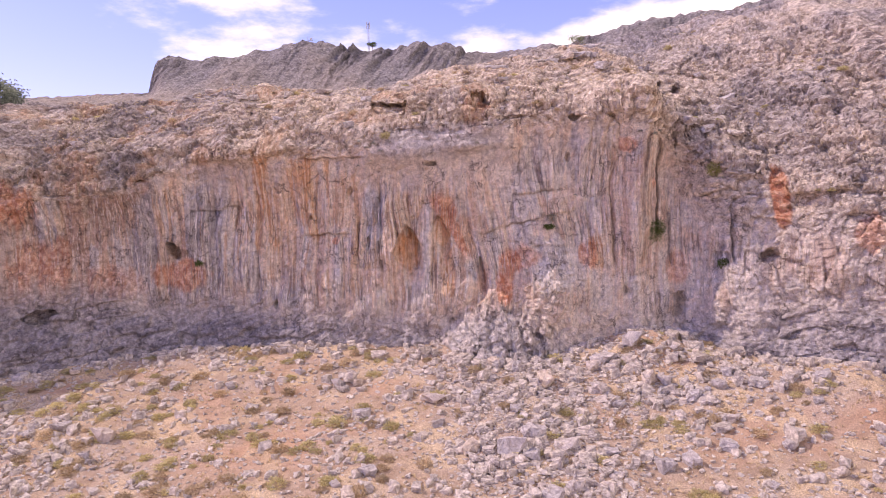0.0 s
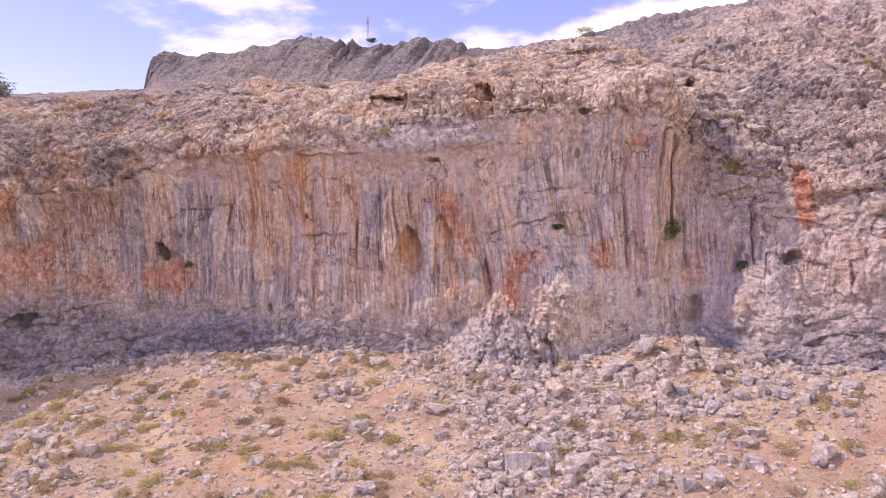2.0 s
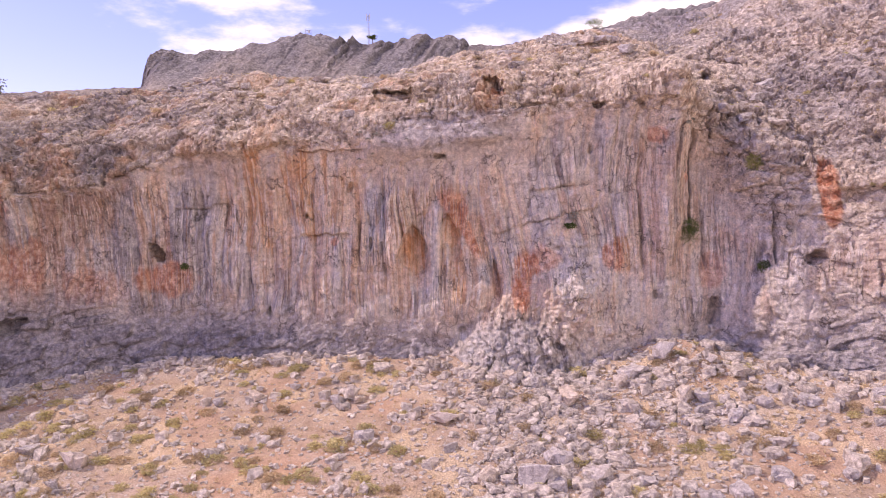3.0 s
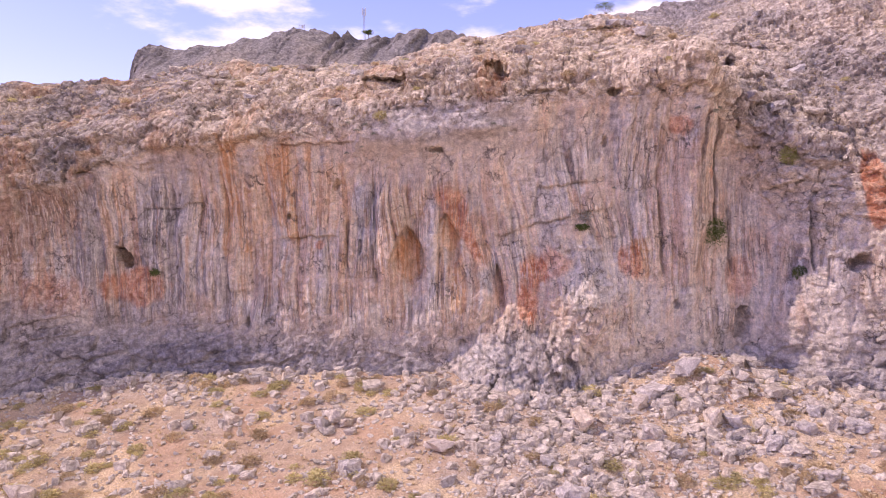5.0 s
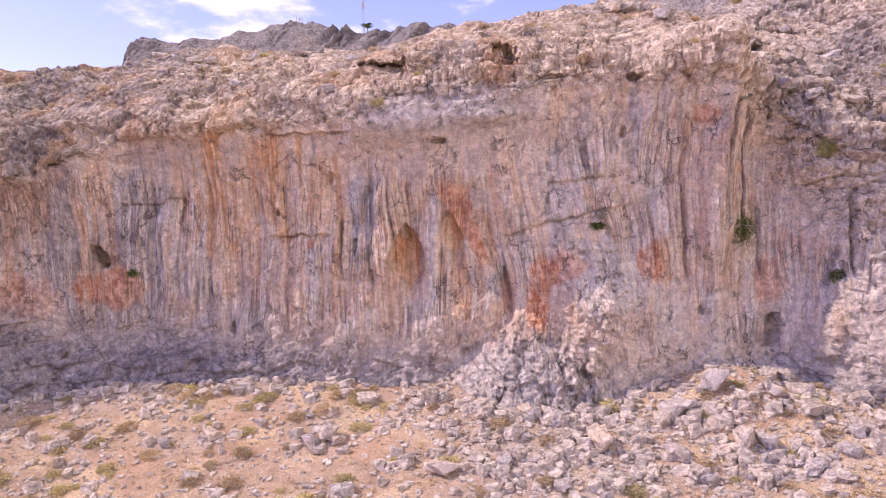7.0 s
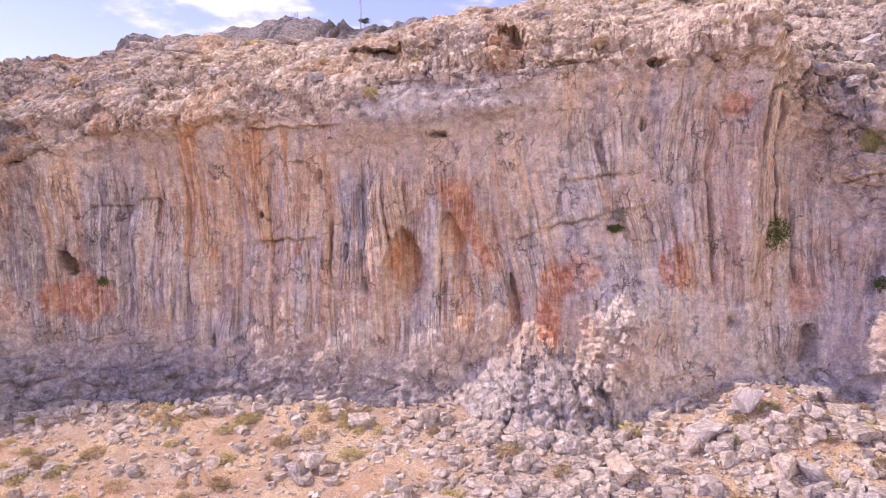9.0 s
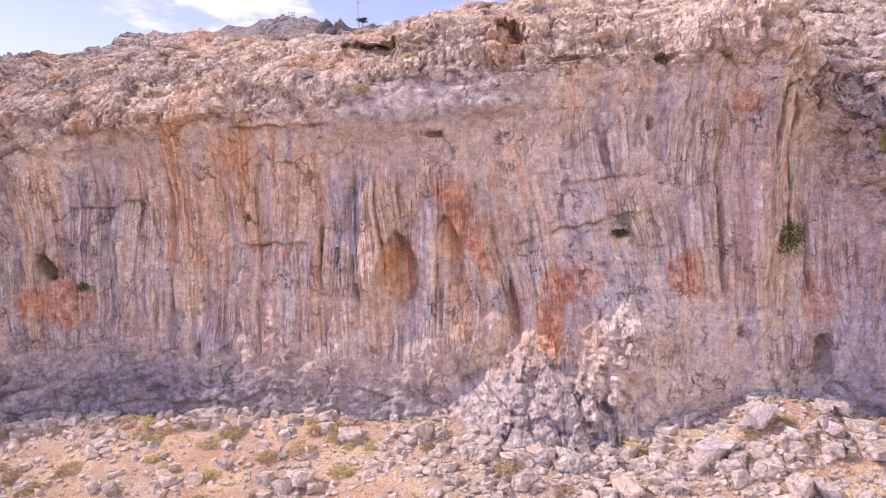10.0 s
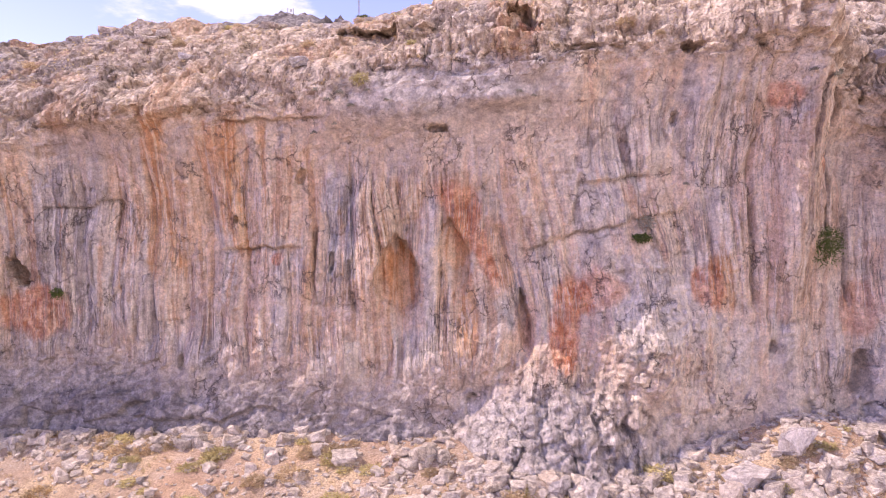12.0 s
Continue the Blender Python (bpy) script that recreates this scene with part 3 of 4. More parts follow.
# hollows: x, z, half width, half height, lean, metres inward
hollow = np.zeros_like(bx)
bare = np.zeros_like(bx)
wobble = 0.4 * fbm(bx * 0.8, by * 0.8, bz * 0.6, 4, 82) + 0.3 * fbm(bx * 2.4, by * 2.4, bz * 1.6, 3, 81)
for x0, z0, rx, rz, tilt, dig in (
        (-28.0, 10.7, 0.65, 1.2, -0.35, 2.6), (-3.1, 10.5, 1.3, 2.2, -0.12, 1.9), (0.1, 11.8, 0.8, 2.0, -0.12, 1.0), (-0.8, 19.0, 0.6, 0.22, -0.4, 1.1),
        (4.1, 7.7, 0.42, 1.8, -0.12, 1.5), (12.2, 19.2, 0.22, 0.38, 0.0, 0.9), (23.0, 5.0, 0.45, 1.25, 0.08, 1.6),
        (29.4, 9.8, 0.6, 0.6, 0.3, 1.8), (4.2, 24.5, 1.0, 0.85, 0.1, 2.0), (-4.6, 24.4, 1.7, 0.75, 0.0, 2.2), (-41.5, 3.9, 1.5, 0.7, 0.45, 1.8),
        (23.4, 27.4, 0.5, 0.35, -0.3, 1.2), (25.0, 26.6, 0.5, 0.55, 0.0, 1.2), (12.7, 22.8, 0.55, 0.3, 0.0, 1.2), (-8.9, 16.3, 0.3, 0.45, 0.2, 0.7),
        (-17.0, 5.0, 0.22, 0.4, 0.0, 0.9), (-12.9, 13.9, 0.12, 0.3, 0.0, 0.6), (-7.0, 11.2, 0.14, 0.6, 0.0, 0.6), (17.6, 6.6, 0.2, 0.3, 0.0, 0.6)):
    u, v = (bx - x0 - tilt * (bz - z0)) / rx, (bz - z0) / rz
    large = rx > 0.4 and rz > 1.5
    if large:
        u = u / (1 - 0.5 * np.clip(v, 0, 1))      # a drop, narrow at its top
    r = np.sqrt(u ** 2 + v ** 2) + wobble * (0.6 if large else 1.5)
    # deepest under the brow, running out to the foot and the sunward side
    ramp = np.clip(0.05 + 0.65 * (u + 1) / 2 + 0.35 * (v + 1) / 2, 0, 1) if large else np.clip(0.35 + 0.35 * (u + 1) + 0.3 * (v + 1) / 2, 0, 1)
    here = smooth(1.12, 0.92, r) * (by < 80)
    hollow = np.maximum(hollow, here * ramp * dig)
    bare = np.maximum(bare, here)
# upright joints
for x0, z0, z1, cut in ((20.9, 11.5, 20.5, 0.9), (19.0, 16.0, 22.0, 0.3), (-5.9, 8.5, 11.5, 0.3), (5.2, 11.5, 14.5, 0.25), (16.6, 9.0, 15.0, 0.25), (22.2, 9.0, 14.0, 0.4), (-22.8, 9.5, 12.5, 0.4), (-20.0, 6.0, 9.0, 0.25), (-8.0, 9.0, 13.5, 0.25), (7.0, 13.5, 16.0, 0.2), (26.9, 9.0, 15.0, 0.5), (22.4, 20, 30, 0.8)):
    bend = x0 + 0.35 * fbm(bx * 0, by * 0, bz * 0.35, 3, 84)
    run_down = np.exp(-((bx - bend) / 0.14) ** 2) * smooth(z0 - 0.4, z0 + 0.4, bz) * smooth(z1 + 0.4, z1 - 0.4, bz) * (1 - ontop * 0.5)
    hollow += cut * run_down
    opened = np.maximum(opened, run_down * min(1.0, 0.4 + cut))

shape = shape - 0.75 * bare * tufa_zone * tufa
px = bx + out[..., 0] * shape
py = by + out[..., 1] * shape + hollow - cone
pz = bz + out[..., 2] * shape

# colour masks
streak = fbm(lean * 1.0, by * 0.1, bz * 0.05, 4, 90, 0.6)
thin = fbm(lean * 2.6, by * 0.1, bz * 0.09, 4, 91, 0.65)
patch = fbm(bx * 0.25, by * 0.25, bz * 0.2, 4, 92)
rust, ochre, slate, pale = (np.zeros_like(bx) for _ in range(4))


def warp0(x0, z0):
    """The sideways drift of the runs at a place."""
    return float(warp[np.unravel_index(np.argmin((bx[:330] - x0) ** 2 + (bz[:330] - z0) ** 2), bx[:330].shape)])


def stain(x0, z0, rx, rz, ragged=0.5):
    """A soft spot that frays into runs."""
    r = ((bx - x0 + 0.6 * (warp - warp0(x0, z0))) / rx) ** 2 + ((bz - z0) / rz) ** (4 if rz > 2 * rx else 2)
    return smooth(1.25, 0.55, r + 1.4 * ragged * thin + 0.5 * patch + 0.6 * fbm(bx * 0.8, by * 0.8, bz * 0.5, 3, 99)) * (by < 82)


def stroke(x0, z0, x1, z1, wide0, wide1, ragged=0.5):
    """A run that goes aslant from one place to another, its edges frayed along its way."""
    t = np.clip(((bx - x0) * (x1 - x0) + (bz - z0) * (z1 - z0)) / ((x1 - x0) ** 2 + (z1 - z0) ** 2), -0.15, 1.15)
    off = np.abs(bx - x0 - t * (x1 - x0) + 0.25 * fbm(bx * 0.3, by * 0, bz * 0.5, 3, 93)) / (wide0 + (wide1 - wide0) * t)
    return smooth(1.2, 0.6, off + ragged * thin + 0.35 * patch) * smooth(-0.15, 0.05, t) * smooth(1.15, 0.9, t) * (by < 82)


for x0, z0, x1, z1, w0, w1, s in ((-0.2, 15.6, 2.6, 10.2, 0.75, 0.35, 0.75), (6.9, 10.2, 6.2, 5.8, 0.9, 0.8, 0.7), (8.6, 10.6, 7.2, 8.6, 1.0, 0.6, 0.5)):
    rust = np.maximum(rust, s * stroke(x0, z0, x1, z1, w0, w1))
for x0, z0, x1, z1, w0, w1, s in ((0.5, 9.6, 0.7, 5.9, 0.5, 0.4, 0.85), (-4.4, 13.2, -3.6, 10.0, 0.5, 0.7, 0.6), (-13.2, 20.0, -12.6, 11.5, 0.8, 0.5, 0.95), (-14.9, 19.6, -14.6, 14.0, 0.35, 0.25, 0.7),
                                  (-17.9, 20.0, -17.2, 10.5, 0.7, 0.5, 0.9), (-11.2, 19.2, -10.6, 13.0, 0.4, 0.3, 0.7), (9.6, 15.5, 12.0, 11.5, 0.35, 0.3, 0.5), (15.0, 11.6, 15.2, 8.6, 0.8, 0.6, 0.8)):
    ochre = np.maximum(ochre, s * stroke(x0, z0, x1, z1, w0, w1))
for x0, z0, x1, z1, w0, w1, s in ((-7.2, 16.0, -7.0, 10.8, 0.45, 0.2, 0.95), (-6.2, 15.2, -6.0, 10.2, 0.3, 0.15, 0.9), (-5.3, 15.4, -5.1, 11.0, 0.25, 0.15, 0.7), (1.8, 10.0, 2.3, 6.6, 0.55, 0.4, 0.8), (2.9, 10.0, 3.4, 7.4, 0.2, 0.2, 0.9),
                                  (12.7, 22.0, 12.9, 15.8, 0.32, 0.28, 0.95), (9.3, 21.5, 9.6, 17.0, 0.3, 0.2, 0.8), (11.6, 22.3, 11.5, 18.0, 0.2, 0.15, 0.7), (14.6, 22.4, 14.8, 17.0, 0.3, 0.2, 0.7), (16.0, 21, 16.2, 13, 0.25, 0.2, 0.5),
                                  (-25.0, 17.0, -23.5, 11.5, 0.6, 0.3, 0.75), (-10.0, 19.0, -9.7, 13.5, 0.22, 0.15, 0.7), (-15.7, 8.8, -15.6, 4.8, 0.75, 0.6, 0.9), (3.6, 14.5, 5.6, 10.5, 0.3, 0.2, 0.5), (-21.0, 14, -20.4, 7, 0.3, 0.2, 0.5)):
    slate = np.maximum(slate, s * stroke(x0, z0, x1, z1, w0, w1))
for x0, z0, x1, z1, w0, w1, s in ((-1.5, 14.5, -1.2, 7.0, 0.5, 0.8, 0.7), (-2.2, 15.0, -1.6, 12.0, 0.3, 0.3, 0.7), (-5.7, 15.2, -5.6, 10.0, 0.18, 0.12, 0.9), (-6.7, 15.5, -6.5, 9.5, 0.16, 0.12, 0.9), (0.6, 13.6, 3.2, 8.5, 0.28, 0.25, 0.8),
                                  (20.8, 15.5, 21.3, 9.0, 0.4, 0.3, 0.6), (11.0, 21.5, 11.0, 15.0, 0.3, 0.25, 0.5), (13.6, 21.5, 13.8, 14.0, 0.3, 0.25, 0.5), (-12.0, 12.5, -11.6, 5.0, 0.3, 0.3, 0.5)):
    pale = np.maximum(pale, s * stroke(x0, z0, x1, z1, w0, w1))

for x0, z0, rx, rz, s in ((6.9, 9.3, 1.3, 1.3, 0.9), (6.3, 6.9, 1.0, 1.9, 0.9), (14.2, 9.9, 0.9, 1.5, 0.7), (17.4, 20.5, 0.7, 0.8, 0.6),
                          (-27.0, 8.0, 3.0, 1.6, 0.65), (30.2, 15.2, 0.6, 2.9, 0.85), (-43.5, 15.5, 3.0, 2.5, 0.6), (-41, 9.5, 3.5, 3.0, 0.45),
                          (-10.4, 11.5, 0.45, 0.4, 0.7), (22.9, 8.8, 1.2, 1.6, 0.4), (0.9, 14.2, 0.8, 1.6, 0.7), (-3.1, 10.4, 1.2, 2.2, 0.2), (4.1, 7.6, 0.6, 1.7, 0.25), (20.3, 16.7, 0.4, 0.7, 0.6),
                          (36, 12.0, 1.2, 1.5, 0.5), (4.2, 24.0, 0.8, 0.6, 0.5), (-34, 7.5, 3.0, 2.0, 0.3)):
    rust = np.maximum(rust, s * stain(x0, z0, rx, rz))
for x0, z0, rx, rz, s in ((-18.2, 15.0, 0.8, 4.6, 0.7), (-13.2, 16.5, 1.3, 3.8, 0.7), (-9.2, 15.8, 1.4, 3.2, 0.55), (-3.1, 10.4, 1.2, 2.2, 0.95),
                          (0.4, 12.4, 0.8, 1.6, 0.8), (1.0, 8.3, 0.45, 2.4, 0.7), (-2.6, 14.0, 1.2, 2.6, 0.5), (7.5, 20.8, 0.6, 2.0, 0.4),
                          (-16, 10.0, 2.0, 4.0, 0.35), (2.4, 11.5, 1.0, 2.6, 0.5), (16.5, 14, 1.2, 6.0, 0.4), (-7.5, 23.5, 3.0, 0.9, 0.5)):
    ochre = np.maximum(ochre, s * stain(x0, z0, rx, rz))
for x0, z0, rx, rz, s in ((-6.2, 14.2, 1.3, 2.2, 0.8), (-15.6, 6.8, 0.8, 1.8, 0.8), (12.9, 18.7, 0.35, 2.8, 0.9), (9.4, 19.6, 0.5, 2.2, 0.7),
                          (14.8, 21, 0.4, 2.0, 0.6), (-25.5, 14.5, 1.0, 3.0, 0.7), (2.0, 8.2, 0.7, 2.6, 0.6), (-1.0, 21.0, 5.5, 1.7, 0.75),
                          (15.7, 7.0, 0.7, 2.5, 0.35), (18.2, 8.0, 0.6, 4.0, 0.3), (-30, 13.0, 3.0, 3.5, 0.4), (-22.5, 12, 0.8, 5.0, 0.35),
                          (2.5, 2.0, 3.0, 3.0, 0.4), (10.5, 0.0, 3.0, 2.0, 0.4)):
    slate = np.maximum(slate, s * stain(x0, z0, rx, rz))
mid_wall = face * smooth(3, 6, bz) * (1 - 0.7 * plain)
pale = np.maximum(pale, np.clip(cone / 2.5, 0, 1) * 0.1)
slate = np.maximum(slate, np.clip(cone / 1.2, 0, 1) * 0.75 * smooth(7.5, 5, bz))
pale = np.maximum(pale, 0.8 * face * np.exp(-((bx - 11) / 9) ** 2 - ((bz - 12) / 9) ** 2) * (0.5 + 0.5 * smooth(-0.2, 0.2, patch)))
slate = np.maximum(slate, face * drapery * 0.75 * smooth(0.06, 0.11, -thin))
pale = np.maximum(pale, face * drapery * 0.8 * smooth(0.06, 0.11, thin))
slate = np.maximum(slate, smooth(-30, -38, bx) * (1 - ontop) * np.clip(0.5 + 0.7 * patch, 0, 0.8))
ochre = np.maximum(ochre, mid_wall * np.maximum(smooth(0.12, 0.17, streak) * 0.42 * smooth(16, 4, bx), 0.4 * smooth(0.0, 0.25, patch + 0.3 * thin)))
slate = np.maximum(slate, mid_wall * np.maximum(smooth(0.12, 0.17, -streak) * 0.38, 0.28 * smooth(0.15, 0.19, -thin)))
# left foot: grey slabs, coloured darker still to stand for the shade there
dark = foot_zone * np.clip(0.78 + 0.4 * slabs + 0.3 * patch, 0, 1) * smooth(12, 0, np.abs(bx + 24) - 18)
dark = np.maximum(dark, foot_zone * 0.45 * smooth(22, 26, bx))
# left end of the wall: shade put into the colour, deeper towards -x
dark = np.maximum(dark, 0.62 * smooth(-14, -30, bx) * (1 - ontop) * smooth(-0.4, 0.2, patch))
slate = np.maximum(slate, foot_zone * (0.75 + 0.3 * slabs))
slate = np.maximum(slate, 0.62 * crown * smooth(0.98, 0.6, ontop) * np.clip(0.9 + 0.8 * patch, 0.3, 1.1))
slate = np.maximum(slate, ontop * 0.35 * smooth(0.05, 0.35, fbm(bx * 0.16, by * 0.16, bz * 0.16, 4, 94)))
slate = np.maximum(slate, ontop * smooth(95, 110, by) * 0.7)
pale = np.maximum(np.maximum(pale, mid_wall * smooth(0.13, 0.18, thin) * 0.75), scar * 0.95)
pale = np.maximum(pale, smooth(26, 29, bx) * smooth(12.5, 10.5, bz - 0.2 * (30 - bx)) * (1 - foot_zone) * 0.12)
slate = np.maximum(slate, right_face * np.clip(0.35 + 0.6 * patch, 0.1, 0.6))
rust *= 1 - foot_zone
slate *= 1 - 0.85 * scar * smooth(2.0, 3.5, bz)
ochre = np.maximum(ochre, 0.35 * scar * smooth(-0.1, 0.3, patch))
ochre *= 1 - np.clip(0.85 * crown * smooth(18.5, 20, bz) * (1 - 0.6 * ontop) + 0.9 * foot_zone, 0, 1)
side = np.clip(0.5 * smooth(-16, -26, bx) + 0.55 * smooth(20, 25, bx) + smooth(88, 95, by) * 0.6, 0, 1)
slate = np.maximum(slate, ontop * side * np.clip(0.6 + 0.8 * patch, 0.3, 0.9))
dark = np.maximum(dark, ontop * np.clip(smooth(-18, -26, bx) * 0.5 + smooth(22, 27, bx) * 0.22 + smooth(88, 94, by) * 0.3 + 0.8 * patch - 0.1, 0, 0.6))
tan_mask = np.clip(ontop * (0.85 + 0.6 * patch) * (1 - 0.3 * side) + smooth(19, 22.5, bz) * 0.35 + right_rough * 0.7, 0, 1)
ochre = np.maximum(ochre, ontop * 0.5 * smooth(0.1, 0.4, fbm(bx * 0.3, by * 0.3, bz * 0.3, 4, 98)) * smooth(25, 10, bx))
veins = smooth(0.03, 0.0, np.abs(fbm(bx * 0.33, by * 0.3, bz * 0.2, 4, 96))) * smooth(0.0, 0.3, fbm(bx * 0.2, by * 0, bz * 0.2, 2, 97))
seam = np.clip(foot_zone * joint_f * 0.16 + rough * ontop * (joint_c * 0.2 + joint_m * 0.1) + face * (veins * 0.6 + joint_u * 0.12) + np.clip(broken, 0, 1) * joint_b * 0.10 + 0.55 * opened, 0, 0.75)
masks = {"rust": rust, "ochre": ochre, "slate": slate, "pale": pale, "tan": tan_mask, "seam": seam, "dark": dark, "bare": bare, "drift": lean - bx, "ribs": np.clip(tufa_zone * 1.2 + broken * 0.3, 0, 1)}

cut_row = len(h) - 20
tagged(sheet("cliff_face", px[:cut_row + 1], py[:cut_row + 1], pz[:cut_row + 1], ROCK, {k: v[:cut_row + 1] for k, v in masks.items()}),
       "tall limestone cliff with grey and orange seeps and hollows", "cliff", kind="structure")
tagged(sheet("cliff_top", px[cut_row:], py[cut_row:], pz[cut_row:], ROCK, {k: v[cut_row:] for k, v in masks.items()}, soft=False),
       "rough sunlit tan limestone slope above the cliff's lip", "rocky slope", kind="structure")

# where the slope meets the cliff, column by column
gap = np.abs(pz[:120] - ground_height(px[:120], py[:120]))
front_y = py[np.argmin(gap, axis=0), np.arange(len(cx))]


def cliff_front(x):
    return float(np.interp(x, cx, front_y))


# ---- far hill ----
CREST = ((-400, -150, -110, -77.5, -76.3, -70, -55, -42, -34, -27, -16, -5, 4, 16, 31, 54, 98, 112, 150, 400),
         (38, 40, 43, 46, 55, 56, 56.5, 59.3, 60.6, 59.6, 58.2, 59.3, 57.5, 57, 59, 64, 71, 76, 84, 95))
hx, hy = np.meshgrid(spread(-110, 120, 0.7, 300, 1.2), np.concatenate([np.linspace(100, 165, 40, endpoint=False), np.linspace(165, 215, 90), np.linspace(218, 330, 20)]))
edge_x = hx - 0.37 * np.clip(203 - hy, 0, 40) * smooth(-20, -60, hx)      # the crag's end runs back aslant
crest = (np.interp(edge_x, *CREST) + np.interp(edge_x - 0.7, *CREST) + np.interp(edge_x + 0.7, *CREST)) / 3
foot_hill = 24 + 0.20 * (hy - 85)
t = smooth(178, 203, hy + 5 * fbm(hx * 0.05, hy * 0.05, hx * 0, 3, 100))
hz = foot_hill * (1 - t) + crest * t - np.clip(hy - 208, 0, 200) * 0.18 * (hx < 20)
hz = np.where(hx > 20, np.maximum(hz, foot_hill * (1 - smooth(150, 225, hy)) + crest * smooth(150, 225, hy)), hz)
ribs = ridged((hx + hy * 0.35) * 0.16, hy * 0.05, hz * 0.03, 3, 102)
k1, k2, _ = cells(hx * 0.34, hy * 0.4, hz * 0.5, 9)
strata = ridged((hx - 0.55 * hz) * 0.30, hy * 0.03, hz * 0.03, 3, 103)
crag = t * (0.35 + 0.65 * smooth(-0.1, 0.2, fbm(hx * 0.05, hy * 0.04, hz * 0.05, 3, 105) + 0.25 * np.exp(-((hx + 32) / 14) ** 2)))
hz = hz - 4.0 * smooth(140, 110, hy) + t * (0.5 * ribs - 0.1) + (0.6 - k1) * 1.1 + 0.5 * fbm(hx * 0.3, hy * 0.3, hx * 0, 3, 104)
hy = hy - crag * (4.0 * strata + 1.5 * ribs) * smooth(214, 204, hy)
hz = hz + 0.8 * crag * strata
zero = np.zeros_like(hx)
hill_slate = np.clip(0.5 + 0.25 * t + 0.6 * crag + 0.5 * fbm(hx * 0.08, hy * 0.08, zero, 3, 106), 0, 0.95)
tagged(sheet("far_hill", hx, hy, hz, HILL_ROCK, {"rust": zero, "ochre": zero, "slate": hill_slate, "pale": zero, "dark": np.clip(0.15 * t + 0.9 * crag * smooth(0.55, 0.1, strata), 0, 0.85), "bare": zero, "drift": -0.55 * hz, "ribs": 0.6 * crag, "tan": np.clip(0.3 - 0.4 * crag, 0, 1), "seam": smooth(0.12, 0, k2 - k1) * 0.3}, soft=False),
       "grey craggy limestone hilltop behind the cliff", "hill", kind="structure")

# ---- loose rock ----
def hull_stone(points, seed, squash=(1, 0.85, 0.7), fray=0.11, cuts=1):
    """An angular stone about 2 m across: the hull of random points, its edges worn."""
    rnd = random.Random(seed)
    bm = bmesh.new()
    corners = [Vector((i, j, k)) * 0.72 + Vector([rnd.uniform(-0.38, 0.38) for _ in range(3)]) for i in (-1, 1) for j in (-1, 1) for k in (-1, 1)]
    corners += [Vector((rnd.gauss(0, 1), rnd.gauss(0, 1), rnd.gauss(0, 1))).normalized() * rnd.uniform(0.85, 1.1) for _ in range(points - 8)]
    for v in corners:
        bm.verts.new((v.x * squash[0], v.y * squash[1], v.z * squash[2]))
    made = bmesh.ops.convex_hull(bm, input=bm.verts)
    bmesh.ops.delete(bm, geom=[g for g in made["geom_interior"] if isinstance(g, bmesh.types.BMVert)], context="VERTS")
    if cuts:
        bmesh.ops.bevel(bm, geom=bm.edges[:], offset=0.05, segments=1, affect="EDGES")
        bmesh.ops.triangulate(bm, faces=bm.faces[:])
        bmesh.ops.subdivide_edges(bm, edges=[e for e in bm.edges if e.calc_length() > 0.35], cuts=cuts)
        bmesh.ops.triangulate(bm, faces=bm.faces[:])
        for v in bm.verts:
            v.co += Vector(noise.noise_vector(v.co * 2.2 + Vector((seed, 0, 0)))) * fray * 2 + Vector(noise.noise_vector(v.co * 6 + Vector((0, seed, 0)))) * fray
    return bm


def mesh_of(name, bm, material):
    me = bpy.data.meshes.new(name)
    bm.to_mesh(me)
    bm.free()
    me.materials.append(material)
    return me


BOULDER_MESHES = [mesh_of("boulder", hull_stone(11 + k % 5, 20 + k, (1, 0.7 + 0.05 * (k % 4), 0.55 + 0.07 * (k % 3))), STONE if k % 2 else GREYSTONE) for k in range(9)]
rnd = random.Random(5)


def boulder(x, y, size, label, group, tall=1.0, mesh=None, sink=0.25, z=None):
    ob = new("boulder", BOULDER_MESHES[rnd.randrange(len(BOULDER_MESHES)) if mesh is None else mesh])
    s = size / 2
    if z is None:
        z = float(ground_height(np.array([x]), np.array([y]))[0])
    ob.matrix_world = pose(x, y, z + s * 0.6 * tall * (1 - 2 * sink), rnd.uniform(-14, 14), rnd.uniform(-14, 14), rnd.uniform(0, 360)) @ Matrix.Diagonal((s, s, s * tall, 1))
    return tagged(ob, label, "boulder", group)


